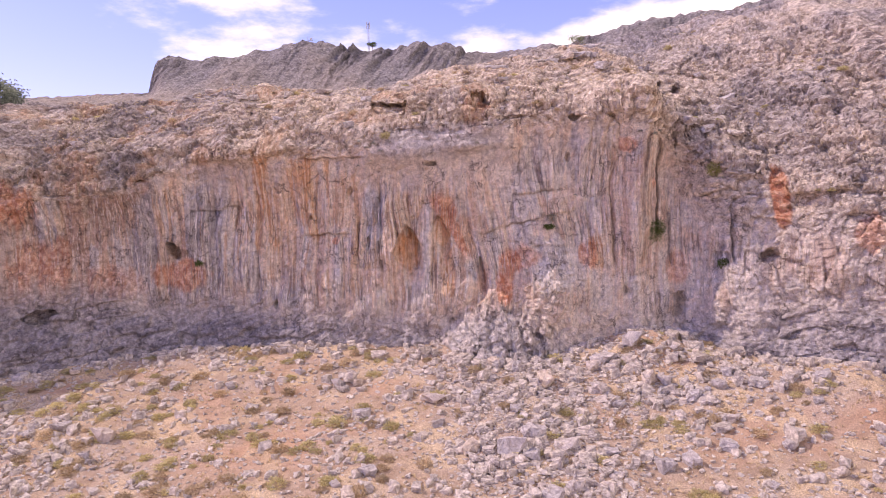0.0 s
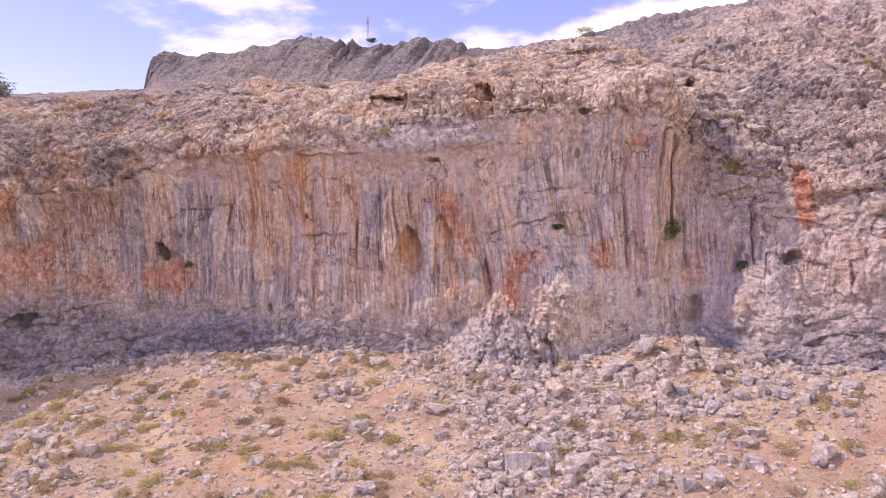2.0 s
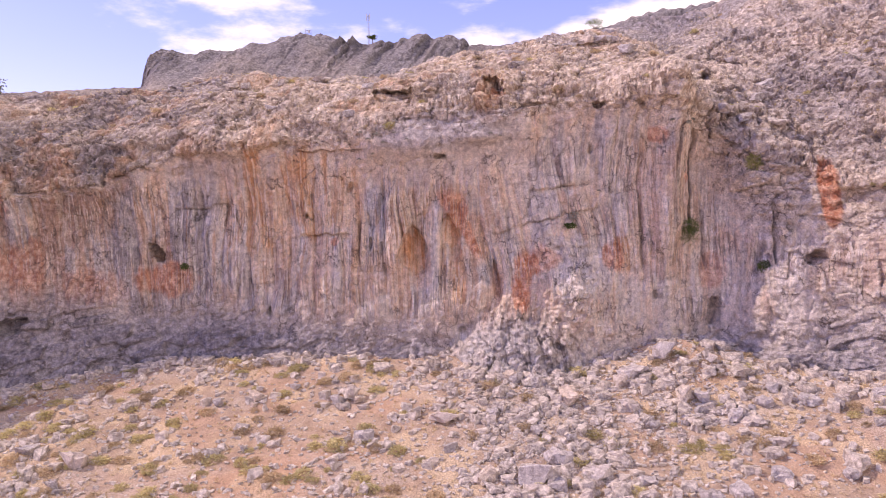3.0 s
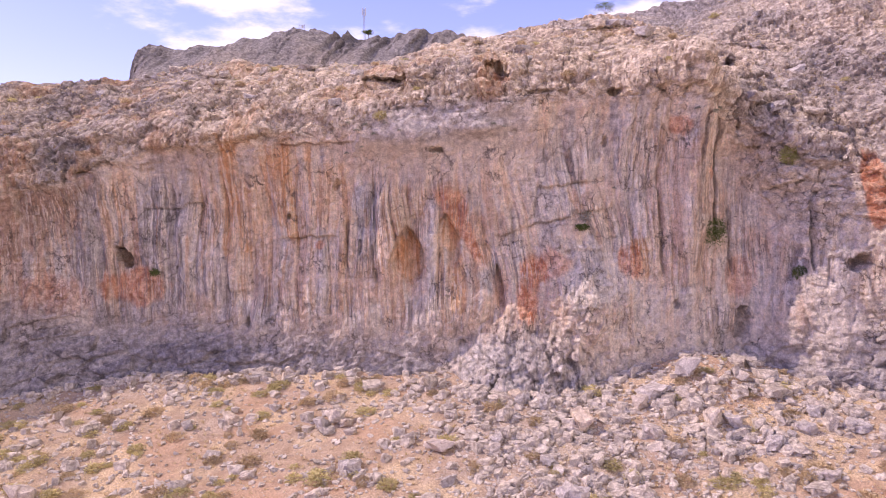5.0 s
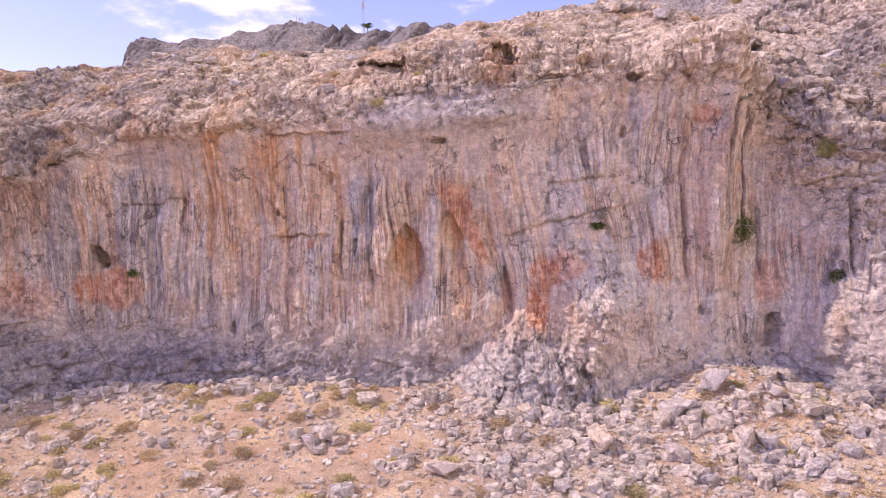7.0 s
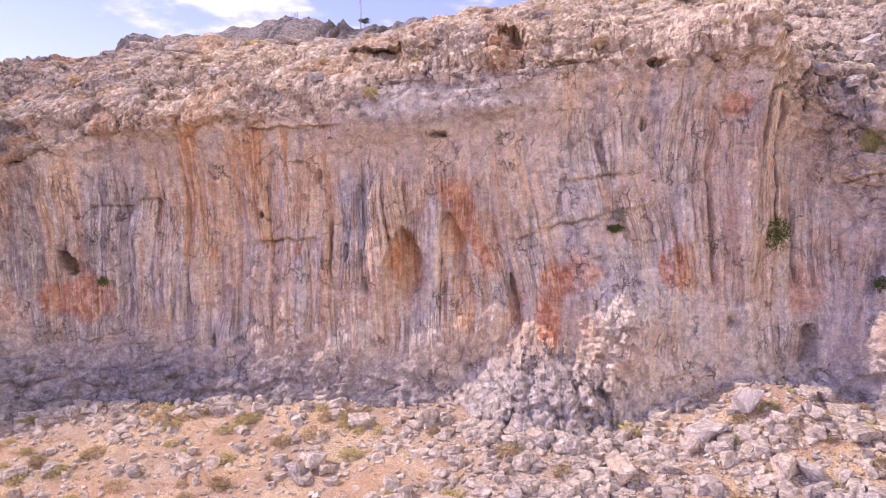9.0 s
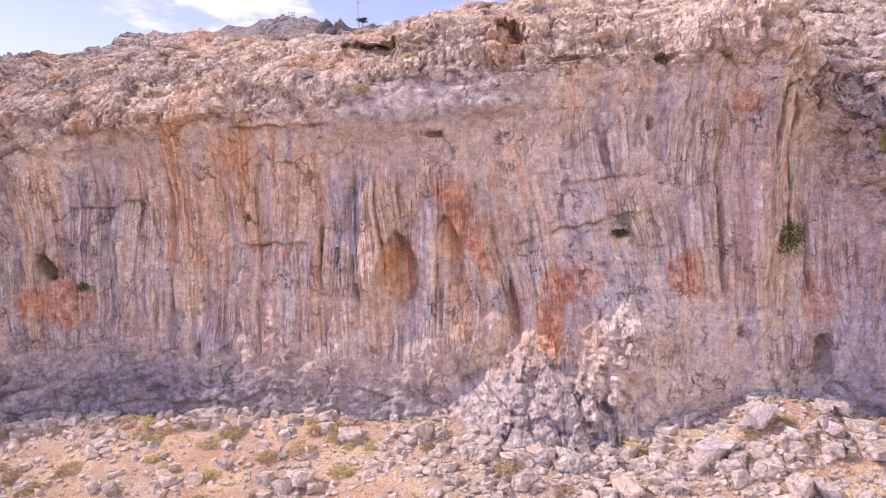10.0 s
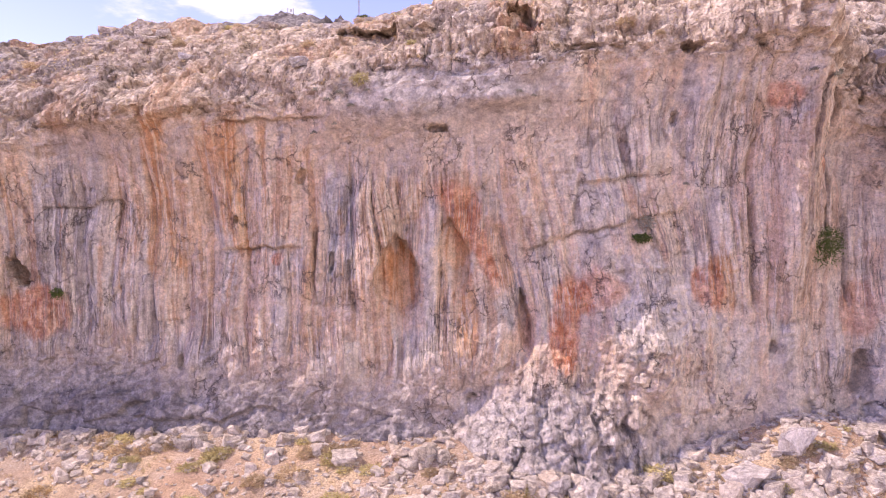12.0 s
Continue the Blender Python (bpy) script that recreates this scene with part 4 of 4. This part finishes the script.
# the large ones, each at its place: x, y, width, height factor
for x, y, size, tall in ((6.9, 56.2, 2.3, 1.1), (5.3, 54.8, 2.4, 1.1), (-0.8, 61.6, 2.2, 0.8), (8.9, 63.2, 2.2, 1.4), (-8.4, 66.6, 2.0, 1.2), (-9.4, 66.2, 1.6, 1.1), (-8.9, 65.4, 1.3, 1.0), (-7.6, 66.0, 1.2, 1.2),
                         (14.6, 66.0, 2.6, 0.7), (17.7, 62.8, 2.0, 1.5), (19.0, 62.5, 1.6, 1.2), (-6.8, 61.0, 2.0, 1.0), (-28.2, 60.7, 2.2, 1.2), (26.1, 54.3, 2.2, 0.9),
                         (-6.0, 70.0, 1.9, 0.9), (17.3, 66.6, 1.9, 1.7), (13.5, 62.0, 1.9, 1.0), (9.5, 55.0, 2.0, 0.8), (3.8, 53.5, 1.8, 0.8), (22.5, 64.0, 1.9, 1.0),
                         (24.5, 62.0, 1.8, 0.8), (20.8, 60.0, 1.7, 1.1), (-27.0, 68.3, 1.8, 0.9), (-25.0, 68.5, 1.6, 0.8), (28.5, 59.5, 2.0, 0.7), (30.5, 58.5, 1.8, 0.8)):
    boulder(x, y, size * 0.88, "large angular pale grey limestone boulder on dry soil", "large boulders on the slope", tall)

count = 0
while count < 300:
    x, y = rnd.uniform(-42, 40), rnd.uniform(48, 75)
    if y > cliff_front(x) - 0.2:
        continue
    fall = math.exp(-((x - 6 - (66 - y) * 0.05) / 4.5) ** 2) + 1.2 * math.exp(-((x - 21) / 9) ** 2 - ((y - 63) / 5) ** 2)
    fall += 0.6 * math.exp(-((x + 38) / 7) ** 2 - ((y - 58) / 6) ** 2) + (1.3 if x < -14 else 0.7) * math.exp(-((y - cliff_front(x) + 0.8) / 1.0) ** 2)
    fall += 0.10 + 0.3 * max(0, noise.noise(Vector((x * 0.2, y * 0.25, 3))))
    if rnd.random() > fall:
        continue
    boulder(x, y, 0.55 + 1.0 * rnd.random() ** 2.0, "angular limestone boulder lying on the dry slope", "boulders on the slope", rnd.uniform(0.7, 1.3))
    count += 1


def scatter(name, shapes, places, material, label, category, soft=False):
    """Many small pieces joined into one mesh of kind stuff. shapes: (points, faces); places: 4 x 4 arrays."""
    points, faces, at = [], [], 0
    for k, m in enumerate(places):
        v, f = shapes[k % len(shapes)]
        points.append(v @ m[:3, :3].T + m[:3, 3])
        faces.append(f + at)
        at += len(v)
    points, faces = np.concatenate(points), np.concatenate(faces)
    me = bpy.data.meshes.new(name)
    me.vertices.add(len(points))
    me.vertices.foreach_set("co", points.astype(np.float32).ravel())
    me.loops.add(faces.size)
    me.loops.foreach_set("vertex_index", faces.astype(np.int32).ravel())
    me.polygons.add(len(faces))
    me.polygons.foreach_set("loop_start", np.arange(0, faces.size, 3, dtype=np.int32))
    me.polygons.foreach_set("use_smooth", np.full(len(faces), soft))
    me.update(calc_edges=True)
    me.materials.append(material)
    return tagged(new(name, me), label, category, kind="stuff")


def arrays(bm):
    bmesh.ops.triangulate(bm, faces=bm.faces[:])
    bm.verts.index_update()
    v = np.array([p.co[:] for p in bm.verts])
    f = np.array([[p.index for p in q.verts] for q in bm.faces])
    bm.free()
    return v, f


def place(x, y, z, sx, sy, sz, turn, tip_x=0.0, tip_y=0.0):
    return np.array(pose(x, y, z, math.degrees(tip_x), math.degrees(tip_y), math.degrees(turn)) @ Matrix.Diagonal((sx, sy, sz, 1)))


PEBBLES = [arrays(hull_stone(9 + k % 3, 60 + k, (1, 0.8, 0.65), cuts=0)) for k in range(8)]
spots = []
while len(spots) < 26000:
    x, y = rnd.uniform(-46, 44), rnd.uniform(46, 75.5)
    if y > cliff_front(x) + 0.3:
        continue
    fall = 0.9 * math.exp(-((x - 6 - (66 - y) * 0.05) / 5.5) ** 2) + 0.7 * math.exp(-((x - 19) / 8) ** 2 - ((y - 63) / 6) ** 2)
    fall += 0.5 * math.exp(-((x + 38) / 8) ** 2 - ((y - 58) / 8) ** 2) + 0.30 + 0.45 * max(0, noise.noise(Vector((x * 0.25, y * 0.3, 8))))
    if rnd.random() > fall:
        continue
    s = 0.03 + 0.24 * rnd.random() ** 4.0
    spots.append((x, y, s))
sx, sy = np.array([s[0] for s in spots]), np.array([s[1] for s in spots])
sz = ground_height(sx, sy)
ROCKLETS = [arrays(hull_stone(11 + k % 3, 90 + k, (1, 0.85, 0.8), fray=0.07, cuts=1)) for k in range(8)]
heap = []
while len(heap) < 2300:
    x, y = rnd.uniform(-44, 42), rnd.uniform(47, 75.5)
    if y > cliff_front(x) + 0.1:
        continue
    fall = math.exp(-((x - 6 - (66 - y) * 0.05) / 5.0) ** 2) + 0.7 * math.exp(-((x - 20) / 9) ** 2 - ((y - 64) / 4.5) ** 2)
    fall += 0.7 * math.exp(-((x + 38) / 7) ** 2 - ((y - 58) / 6) ** 2) + (1.4 if x < -14 else 0.6) * math.exp(-((y - cliff_front(x) + 0.6) / 0.9) ** 2) + 0.08
    fall += 0.4 * max(0, noise.noise(Vector((x * 0.22, y * 0.3, 13))))
    fall *= 0.25 + 1.8 * max(0, noise.noise(Vector((x * 0.4, y * 0.5, 21))) + 0.15)
    if rnd.random() < fall:
        heap.append((x, y, 0.17 + 0.42 * rnd.random() ** 1.6))
hz_at = ground_height(np.array([q[0] for q in heap]), np.array([q[1] for q in heap]))
scatter("small_rocks", ROCKLETS, [place(x, y, z + s * 0.12, s, s, s * rnd.uniform(0.7, 1.2), rnd.uniform(0, 6.28), rnd.uniform(-0.3, 0.3), rnd.uniform(-0.3, 0.3)) for (x, y, s), z in zip(heap, hz_at)],
        STONE, "small angular limestone rocks heaped below the cliff", "rocks")
scatter("loose_stones", PEBBLES, [place(x, y, z + s * 0.12, s, s, s * 0.8, rnd.uniform(0, 6.28), rnd.uniform(-0.4, 0.4), rnd.uniform(-0.4, 0.4)) for (x, y, s), z in zip(spots, sz)],
        STONE, "scattered broken limestone stones and scree on the slope", "stones")


# ---- plants ----
def blades(count, seed, reach, height, width, droop=0.0, base=0.15):
    """Twigs and leaves of a low shrub as thin tapered blades out of one root."""
    r = random.Random(seed)
    bm = bmesh.new()
    for _ in range(count):
        a, lift = r.uniform(0, 6.283), r.random() ** 0.6
        root = Vector((math.cos(a), math.sin(a), 0)) * base * r.random()
        end = Vector((math.cos(a) * reach * math.cos(lift * 1.5), math.sin(a) * reach * math.cos(lift * 1.5), height * math.sin(lift * 1.5))) * r.uniform(0.55, 1.0)
        end.z -= droop * r.random()
        start = root.lerp(end, r.uniform(0.2, 0.65))
        side = (end - root).cross(Vector((r.gauss(0, 1), r.gauss(0, 1), r.gauss(0, 1)))).normalized() * width * r.uniform(0.6, 1.3)
        mid = start.lerp(end, 0.5) + Vector((0, 0, 0.08 * height))
        q = [bm.verts.new(p) for p in (start - side * 0.4, mid - side, end, mid + side)]
        bm.faces.new(q)
    return bm


def leaf_cloud(count, seed, rx, ry, rz, leaf, hang=0.0):
    """A rounded, uneven cushion of small leaves and twig ends, denser at its surface; hang: how far it trails down in front."""
    r = random.Random(seed)
    bm = bmesh.new()
    for _ in range(count):
        d = Vector((r.gauss(0, 1), r.gauss(0, 1), r.gauss(0, 1) + (0.0 if hang else 0.35))).normalized()
        lump = 0.75 + 0.45 * noise.noise(d * 2.3 + Vector((seed, 0, 0)))
        c = Vector((d.x * rx, d.y * ry, d.z * rz)) * lump * r.uniform(0.35, 1.0) ** 0.5
        if hang:
            c.z -= hang * r.random() ** 2
        elif c.z < 0:
            c.z *= 0.2
        u = (d + Vector((r.gauss(0, 0.8), r.gauss(0, 0.8), r.gauss(0, 0.8)))).normalized() * leaf * r.uniform(0.6, 1.3)
        v = u.cross(Vector((r.gauss(0, 1), r.gauss(0, 1), r.gauss(0, 1)))).normalized() * leaf * 0.38
        bm.faces.new([bm.verts.new(c + w) for w in (-u, v, u, -v)])
    return bm


DRY_MESHES = [mesh_of("shrub", leaf_cloud(560, 80 + k, 0.62, 0.6, 0.44 + 0.05 * k, 0.07), DRY_TWIGS if k % 2 else OLIVE) for k in range(4)]
count = 0
while count < 300:
    x, y = rnd.uniform(-42, 40), rnd.uniform(48, 75)
    if y > cliff_front(x) - 0.3:
        continue
    chance = 0.35 + 0.4 * math.exp(-((x - 19) / 7) ** 2 - ((y - 64) / 5) ** 2) + 0.9 * max(0, noise.noise(Vector((x * 0.15, y * 0.2, 5)))) + 0.5 * (x < -2)
    if rnd.random() > chance:
        continue
    z = float(ground_height(np.array([x]), np.array([y]))[0])
    k = rnd.randrange(4)
    ob = new("shrub", DRY_MESHES[k])
    s = rnd.uniform(0.7, 1.7)
    ob.matrix_world = pose(x, y, z - 0.03, 0, 0, rnd.uniform(0, 360)) @ Matrix.Diagonal((s * rnd.uniform(0.9, 1.4), s, s * rnd.uniform(0.7, 1.0), 1))
    tagged(ob, "dry brown cushion shrub on stony soil" if k % 2 else "olive-green cushion shrub on stony soil", "shrub", "cushion shrubs on the slope")
    count += 1


def grass_shapes(seed, reach, height, width):
    r = random.Random(seed)
    v, f = [], []
    for k in range(9):
        a, out_by = r.uniform(0, 6.283), r.uniform(0.3, 1.0)
        root = Vector((math.cos(a), math.sin(a), 0)) * 0.1 * reach
        end = Vector((math.cos(a) * reach * out_by, math.sin(a) * reach * out_by, height * r.uniform(0.6, 1.0)))
        side = Vector((-math.sin(a), math.cos(a), 0)) * width
        n = len(v)
        v += [root - side, root + side, end]
        f.append((n, n + 1, n + 2))
    return np.array([p[:] for p in v]), np.array(f)


TUFTS = [grass_shapes(500 + k, 0.26, 0.2, 0.03) for k in range(6)]
spots = []
while len(spots) < 4500:
    x, y = rnd.uniform(-46, 44), rnd.uniform(46, 75.5)
    if y < cliff_front(x) - 0.1 and rnd.random() < 0.25 + 1.2 * max(0, noise.noise(Vector((x * 0.3, y * 0.4, 7)))):
        spots.append((x, y, rnd.uniform(0.6, 1.6)))
tz_at = ground_height(np.array([q[0] for q in spots]), np.array([q[1] for q in spots]))
scatter("dry_grass", TUFTS, [place(x, y, z - 0.02, s, s, s, rnd.uniform(0, 6.28)) for (x, y, s), z in zip(spots, tz_at)], STRAW, "thin dry straw-coloured grass tufts on the slope", "grass")

# the ledges above the cliff: straw, shrubs and loose blocks
flat_top = np.argwhere((ontop > 0.9) & (py < 100) & (px > -44) & (px < 42))
picks = flat_top[np.random.RandomState(3).permutation(len(flat_top))]
scatter("dry_grass_above", TUFTS, [place(px[a, b], py[a, b], pz[a, b] - 0.02, s, s, s, rnd.uniform(0, 6.28)) for (a, b), s in zip(picks[:4000], np.random.RandomState(4).uniform(0.5, 1.1, 4000))],
        STRAW, "dry straw tufts on the ledges above the cliff", "grass")
for a, b in picks[5000:5055]:
    boulder(float(px[a, b]), float(py[a, b]), rnd.uniform(0.7, 2.0), "tan limestone block lying on the ledge above the cliff", "blocks above the cliff", rnd.uniform(0.6, 1.0), z=float(pz[a, b]))
for a, b in picks[6000:6070]:
    k = rnd.randrange(4)
    ob = new("shrub", DRY_MESHES[k])
    s = rnd.uniform(0.6, 1.2)
    ob.matrix_world = pose(float(px[a, b]), float(py[a, b]), float(pz[a, b]) - 0.1, 0, 0, rnd.uniform(0, 360)) @ Matrix.Diagonal((s, s, s * 0.8, 1))
    tagged(ob, "dry cushion shrub on a ledge above the cliff", "shrub", "shrubs above the cliff")

from mathutils.bvhtree import BVHTree
TREE_OF_CLIFF = {}
for name in ("cliff_face", "cliff_top"):
    TREE_OF_CLIFF[name] = BVHTree.FromObject(bpy.data.objects[name], bpy.context.evaluated_depsgraph_get())


def on_cliff(x, z):
    """The rock met from the front at that place of the wall."""
    best = None
    for tree in TREE_OF_CLIFF.values():
        hit = tree.ray_cast(Vector((x, 40, z)), Vector((0, 1, 0)))[0]
        if hit and (best is None or hit.y < best.y):
            best = hit
    return best or Vector((x, 70, z))


def wall_bush(x, z, width, height, material, label, seed, leaves=700, droop=0.9):
    me = mesh_of("bush", leaf_cloud(leaves, seed, width * 0.6, width * 0.4, height * 0.45, 0.085, droop * height * 0.5), material)
    ob = new("bush", me)
    at = on_cliff(x, z + height * 0.25)
    ob.matrix_world = pose(at.x, at.y - 0.15, at.z)
    return tagged(ob, label, "bush", "bushes growing from the cliff")


wall_bush(20.6, 12.0, 2.0, 2.3, GREEN, "dense green bush hanging from the cliff wall", 301, 1500)
wall_bush(26.2, 8.9, 1.3, 1.2, GREEN, "small dark green bush in a crack of the cliff", 302)
wall_bush(25.2, 17.6, 1.6, 1.6, YELLOWGREEN, "yellow-green bush on the cliff's edge", 303)
wall_bush(10.4, 12.6, 1.2, 0.6, GREEN, "small green bush on a ledge of the wall", 304, 500)
wall_bush(10.7, 13.4, 1.2, 1.0, SILVER, "grey leafless bush on a ledge of the wall", 305, 400)
wall_bush(-25.2, 9.2, 1.0, 0.7, GREEN, "small green bush below a dark hollow", 306, 400)
wall_bush(-5.0, 21.5, 1.3, 0.7, OLIVE, "thin green plants on the grey wall", 307, 350)


for k, (x, z, size) in enumerate(((-7.6, 21.0, 0.5), (-6.9, 20.4, 0.6), (-6.2, 20.8, 0.7), (-5.6, 20.1, 0.5), (-4.6, 20.9, 0.5), (-7.9, 18.8, 0.5), (-6.6, 19.2, 0.4), (-3.6, 20.3, 0.4),
                                  (18.4, 21.2, 0.7), (19.8, 21.0, 0.9), (20.6, 21.4, 0.7), (13.0, 15.6, 0.5), (3.6, 20.6, 0.5), (4.4, 20.4, 0.4))):
    me = mesh_of("plant", blades(160, 330 + k, size * 0.55, size * 0.4, 0.03, 0.2 * size, 0.12), SILVER)
    ob = new("plant", me)
    at = on_cliff(x, z)
    ob.matrix_world = pose(at.x, at.y - 0.08, at.z)
    tagged(ob, "pale silvery cushion plant rooted in the rock wall", "plant", "cushion plants on the wall")


def tree(x, y, z, height, spread_by, label, seed, flat=0.6, fork_at=0.45, low=0.65, leaves=150, material=None):
    """A small wind-worn tree: tapered trunk, limbs, and a crown of many leaves."""
    r = random.Random(seed)
    root = new("tree")
    root.matrix_world = pose(x, y, z)
    tagged(root, label, "tree")
    bm = bmesh.new()

    def limb(a, b, ra, rb):
        m = (Vector(b) - Vector(a)).to_track_quat("Z", "Y").to_matrix().to_4x4()
        m.translation = (Vector(a) + Vector(b)) / 2
        bmesh.ops.create_cone(bm, cap_ends=True, segments=7, radius1=ra, radius2=rb, depth=(Vector(b) - Vector(a)).length, matrix=m)
    fork = Vector((0.06 * height, 0, height * fork_at))
    limb((0, 0, -0.3), fork, height * 0.045, height * 0.03)
    tips = []
    for k in range(7):
        a = k * 0.9 + r.random()
        tip = Vector((math.cos(a) * spread_by * 0.32, math.sin(a) * spread_by * 0.32, height * r.uniform(low, 0.9)))
        limb(fork, tip, height * 0.02, height * 0.007)
        tips.append(tip)
    trunk = new("trunk", mesh_of("trunk", bm, BARK))
    trunk.parent = root
    bm = bmesh.new()
    for tip in tips:
        for _ in range(leaves):
            c = tip + Vector((r.gauss(0, 1) * spread_by * 0.13, r.gauss(0, 1) * spread_by * 0.13, r.gauss(0, 1) * spread_by * 0.13 * flat))
            u = Vector((r.gauss(0, 1), r.gauss(0, 1), r.gauss(0, 1))).normalized() * height * 0.045
            v = u.orthogonal().normalized() * height * 0.025
            bm.faces.new([bm.verts.new(c + w) for w in (-u, v, u, -v)])
    crown = new("crown", mesh_of("crown", bm, material or GREEN))
    crown.parent = root
    return root


def hill_z(x, y):
    k = np.argmin((hx - x) ** 2 + (hy - y) ** 2)
    return float(hz.ravel()[k])


def top_z(x, y):
    k = np.argmin((px - x) ** 2 + (py - y) ** 2 + 1e3 * (ontop < 0.5))
    return float(pz.ravel()[k])


tree(-58.5, 100, top_z(-58.5, 100) - 0.2, 3.9, 5.0, "grey-green tree on the cliff top", 401, 0.9, 0.15, 0.3, 500, GREYGREEN)
tree(-17.6, 200.5, hill_z(-17.6, 200.5), 2.6, 2.6, "small flat-crowned tree beside the mast", 402, 0.4)
tree(17.0, 91.0, top_z(17.0, 91.0) - 0.1, 1.2, 1.9, "low dark tree on the rocky crest", 403, 0.7, 0.12, 0.3)


for x, y, size, up in ((12.6, 84, 2.0, 0), (14.4, 84.5, 2.2, 0), (16.2, 85, 1.9, 0), (13.4, 84.2, 1.5, 0.8), (15.2, 84.8, 1.4, 0.8), (11.2, 83.6, 1.4, 0), (17.6, 85.5, 2.0, 0)):
    boulder(x, y, size, "tan limestone block heaped on the crest of the cliff", "blocks above the cliff", 0.75, z=top_z(x, y) + up)


# ---- mast ----
def tube(bm, a, b, r, sides=8):
    m = (Vector(b) - Vector(a)).to_track_quat("Z", "Y").to_matrix().to_4x4()
    m.translation = (Vector(a) + Vector(b)) / 2
    bmesh.ops.create_cone(bm, cap_ends=True, segments=sides, radius1=r, radius2=r, depth=(Vector(b) - Vector(a)).length, matrix=m)


def block(bm, centre, size):
    bmesh.ops.create_cube(bm, size=1.0, matrix=Matrix.Translation(centre) @ Matrix.Diagonal((*size, 1)))


def part(name, bm, material, parent, label=""):
    ob = new(name, mesh_of(name, bm, material))
    ob.parent = parent
    return tagged(ob, label)


def mast(x, y, z, height):
    root = tagged(new("antenna_mast"), "slim steel antenna mast with panel antennas on the hilltop", "mast")
    root.matrix_world = pose(x, y, z)
    bm = bmesh.new()
    for k in range(3):
        a = k * 2.094
        tube(bm, (0.28 * math.cos(a), 0.28 * math.sin(a), -0.6), (0.14 * math.cos(a), 0.14 * math.sin(a), height), 0.05, 6)
        for j in range(12):
            lo, hi = j / 12, (j + 1) / 12
            b = a + 2.094
            r0, r1 = 0.28 - 0.14 * lo, 0.28 - 0.14 * hi
            tube(bm, (r0 * math.cos(a), r0 * math.sin(a), lo * height), (r1 * math.cos(b), r1 * math.sin(b), hi * height), 0.025, 5)
    part("pole", bm, STEEL, root)
    for dx in (-0.38, 0.38):
        bm = bmesh.new()
        block(bm, (dx, -0.1, height - 0.7), (0.2, 0.14, 1.9))
        antenna = part("panel_antenna", bm, WHITE_BOX, root, "white panel antenna")
        bm = bmesh.new()
        tube(bm, (0, 0, height - 0.5), (dx, -0.06, height - 0.5), 0.04, 6)
        part("bracket", bm, STEEL, antenna)
    return root


mast(-18.4, 200, hill_z(-18.4, 200) - 0.2, 65.3 - hill_z(-18.4, 200) + 0.2)


def hut_frame(x, y, z):
    root = tagged(new("steel_frame"), "small grey steel frame with boxes on the hilltop", "equipment")
    root.matrix_world = pose(x, y, z)
    for dx in (-0.7, 0.7):
        bm = bmesh.new()
        tube(bm, (dx, 0, -0.6), (dx, 0, 1.7), 0.07, 6)
        part("post", bm, STEEL, root)
    for zz in (0.7, 1.4):
        bm = bmesh.new()
        tube(bm, (-0.75, 0, zz), (0.75, 0, zz), 0.05, 6)
        part("rail", bm, STEEL, root)
    bm = bmesh.new()
    block(bm, (0.15, -0.1, 1.0), (0.5, 0.3, 0.7))
    part("box", bm, WHITE_BOX, root)
    return root


hut_frame(-33.9, 200, hill_z(-33.9, 200))
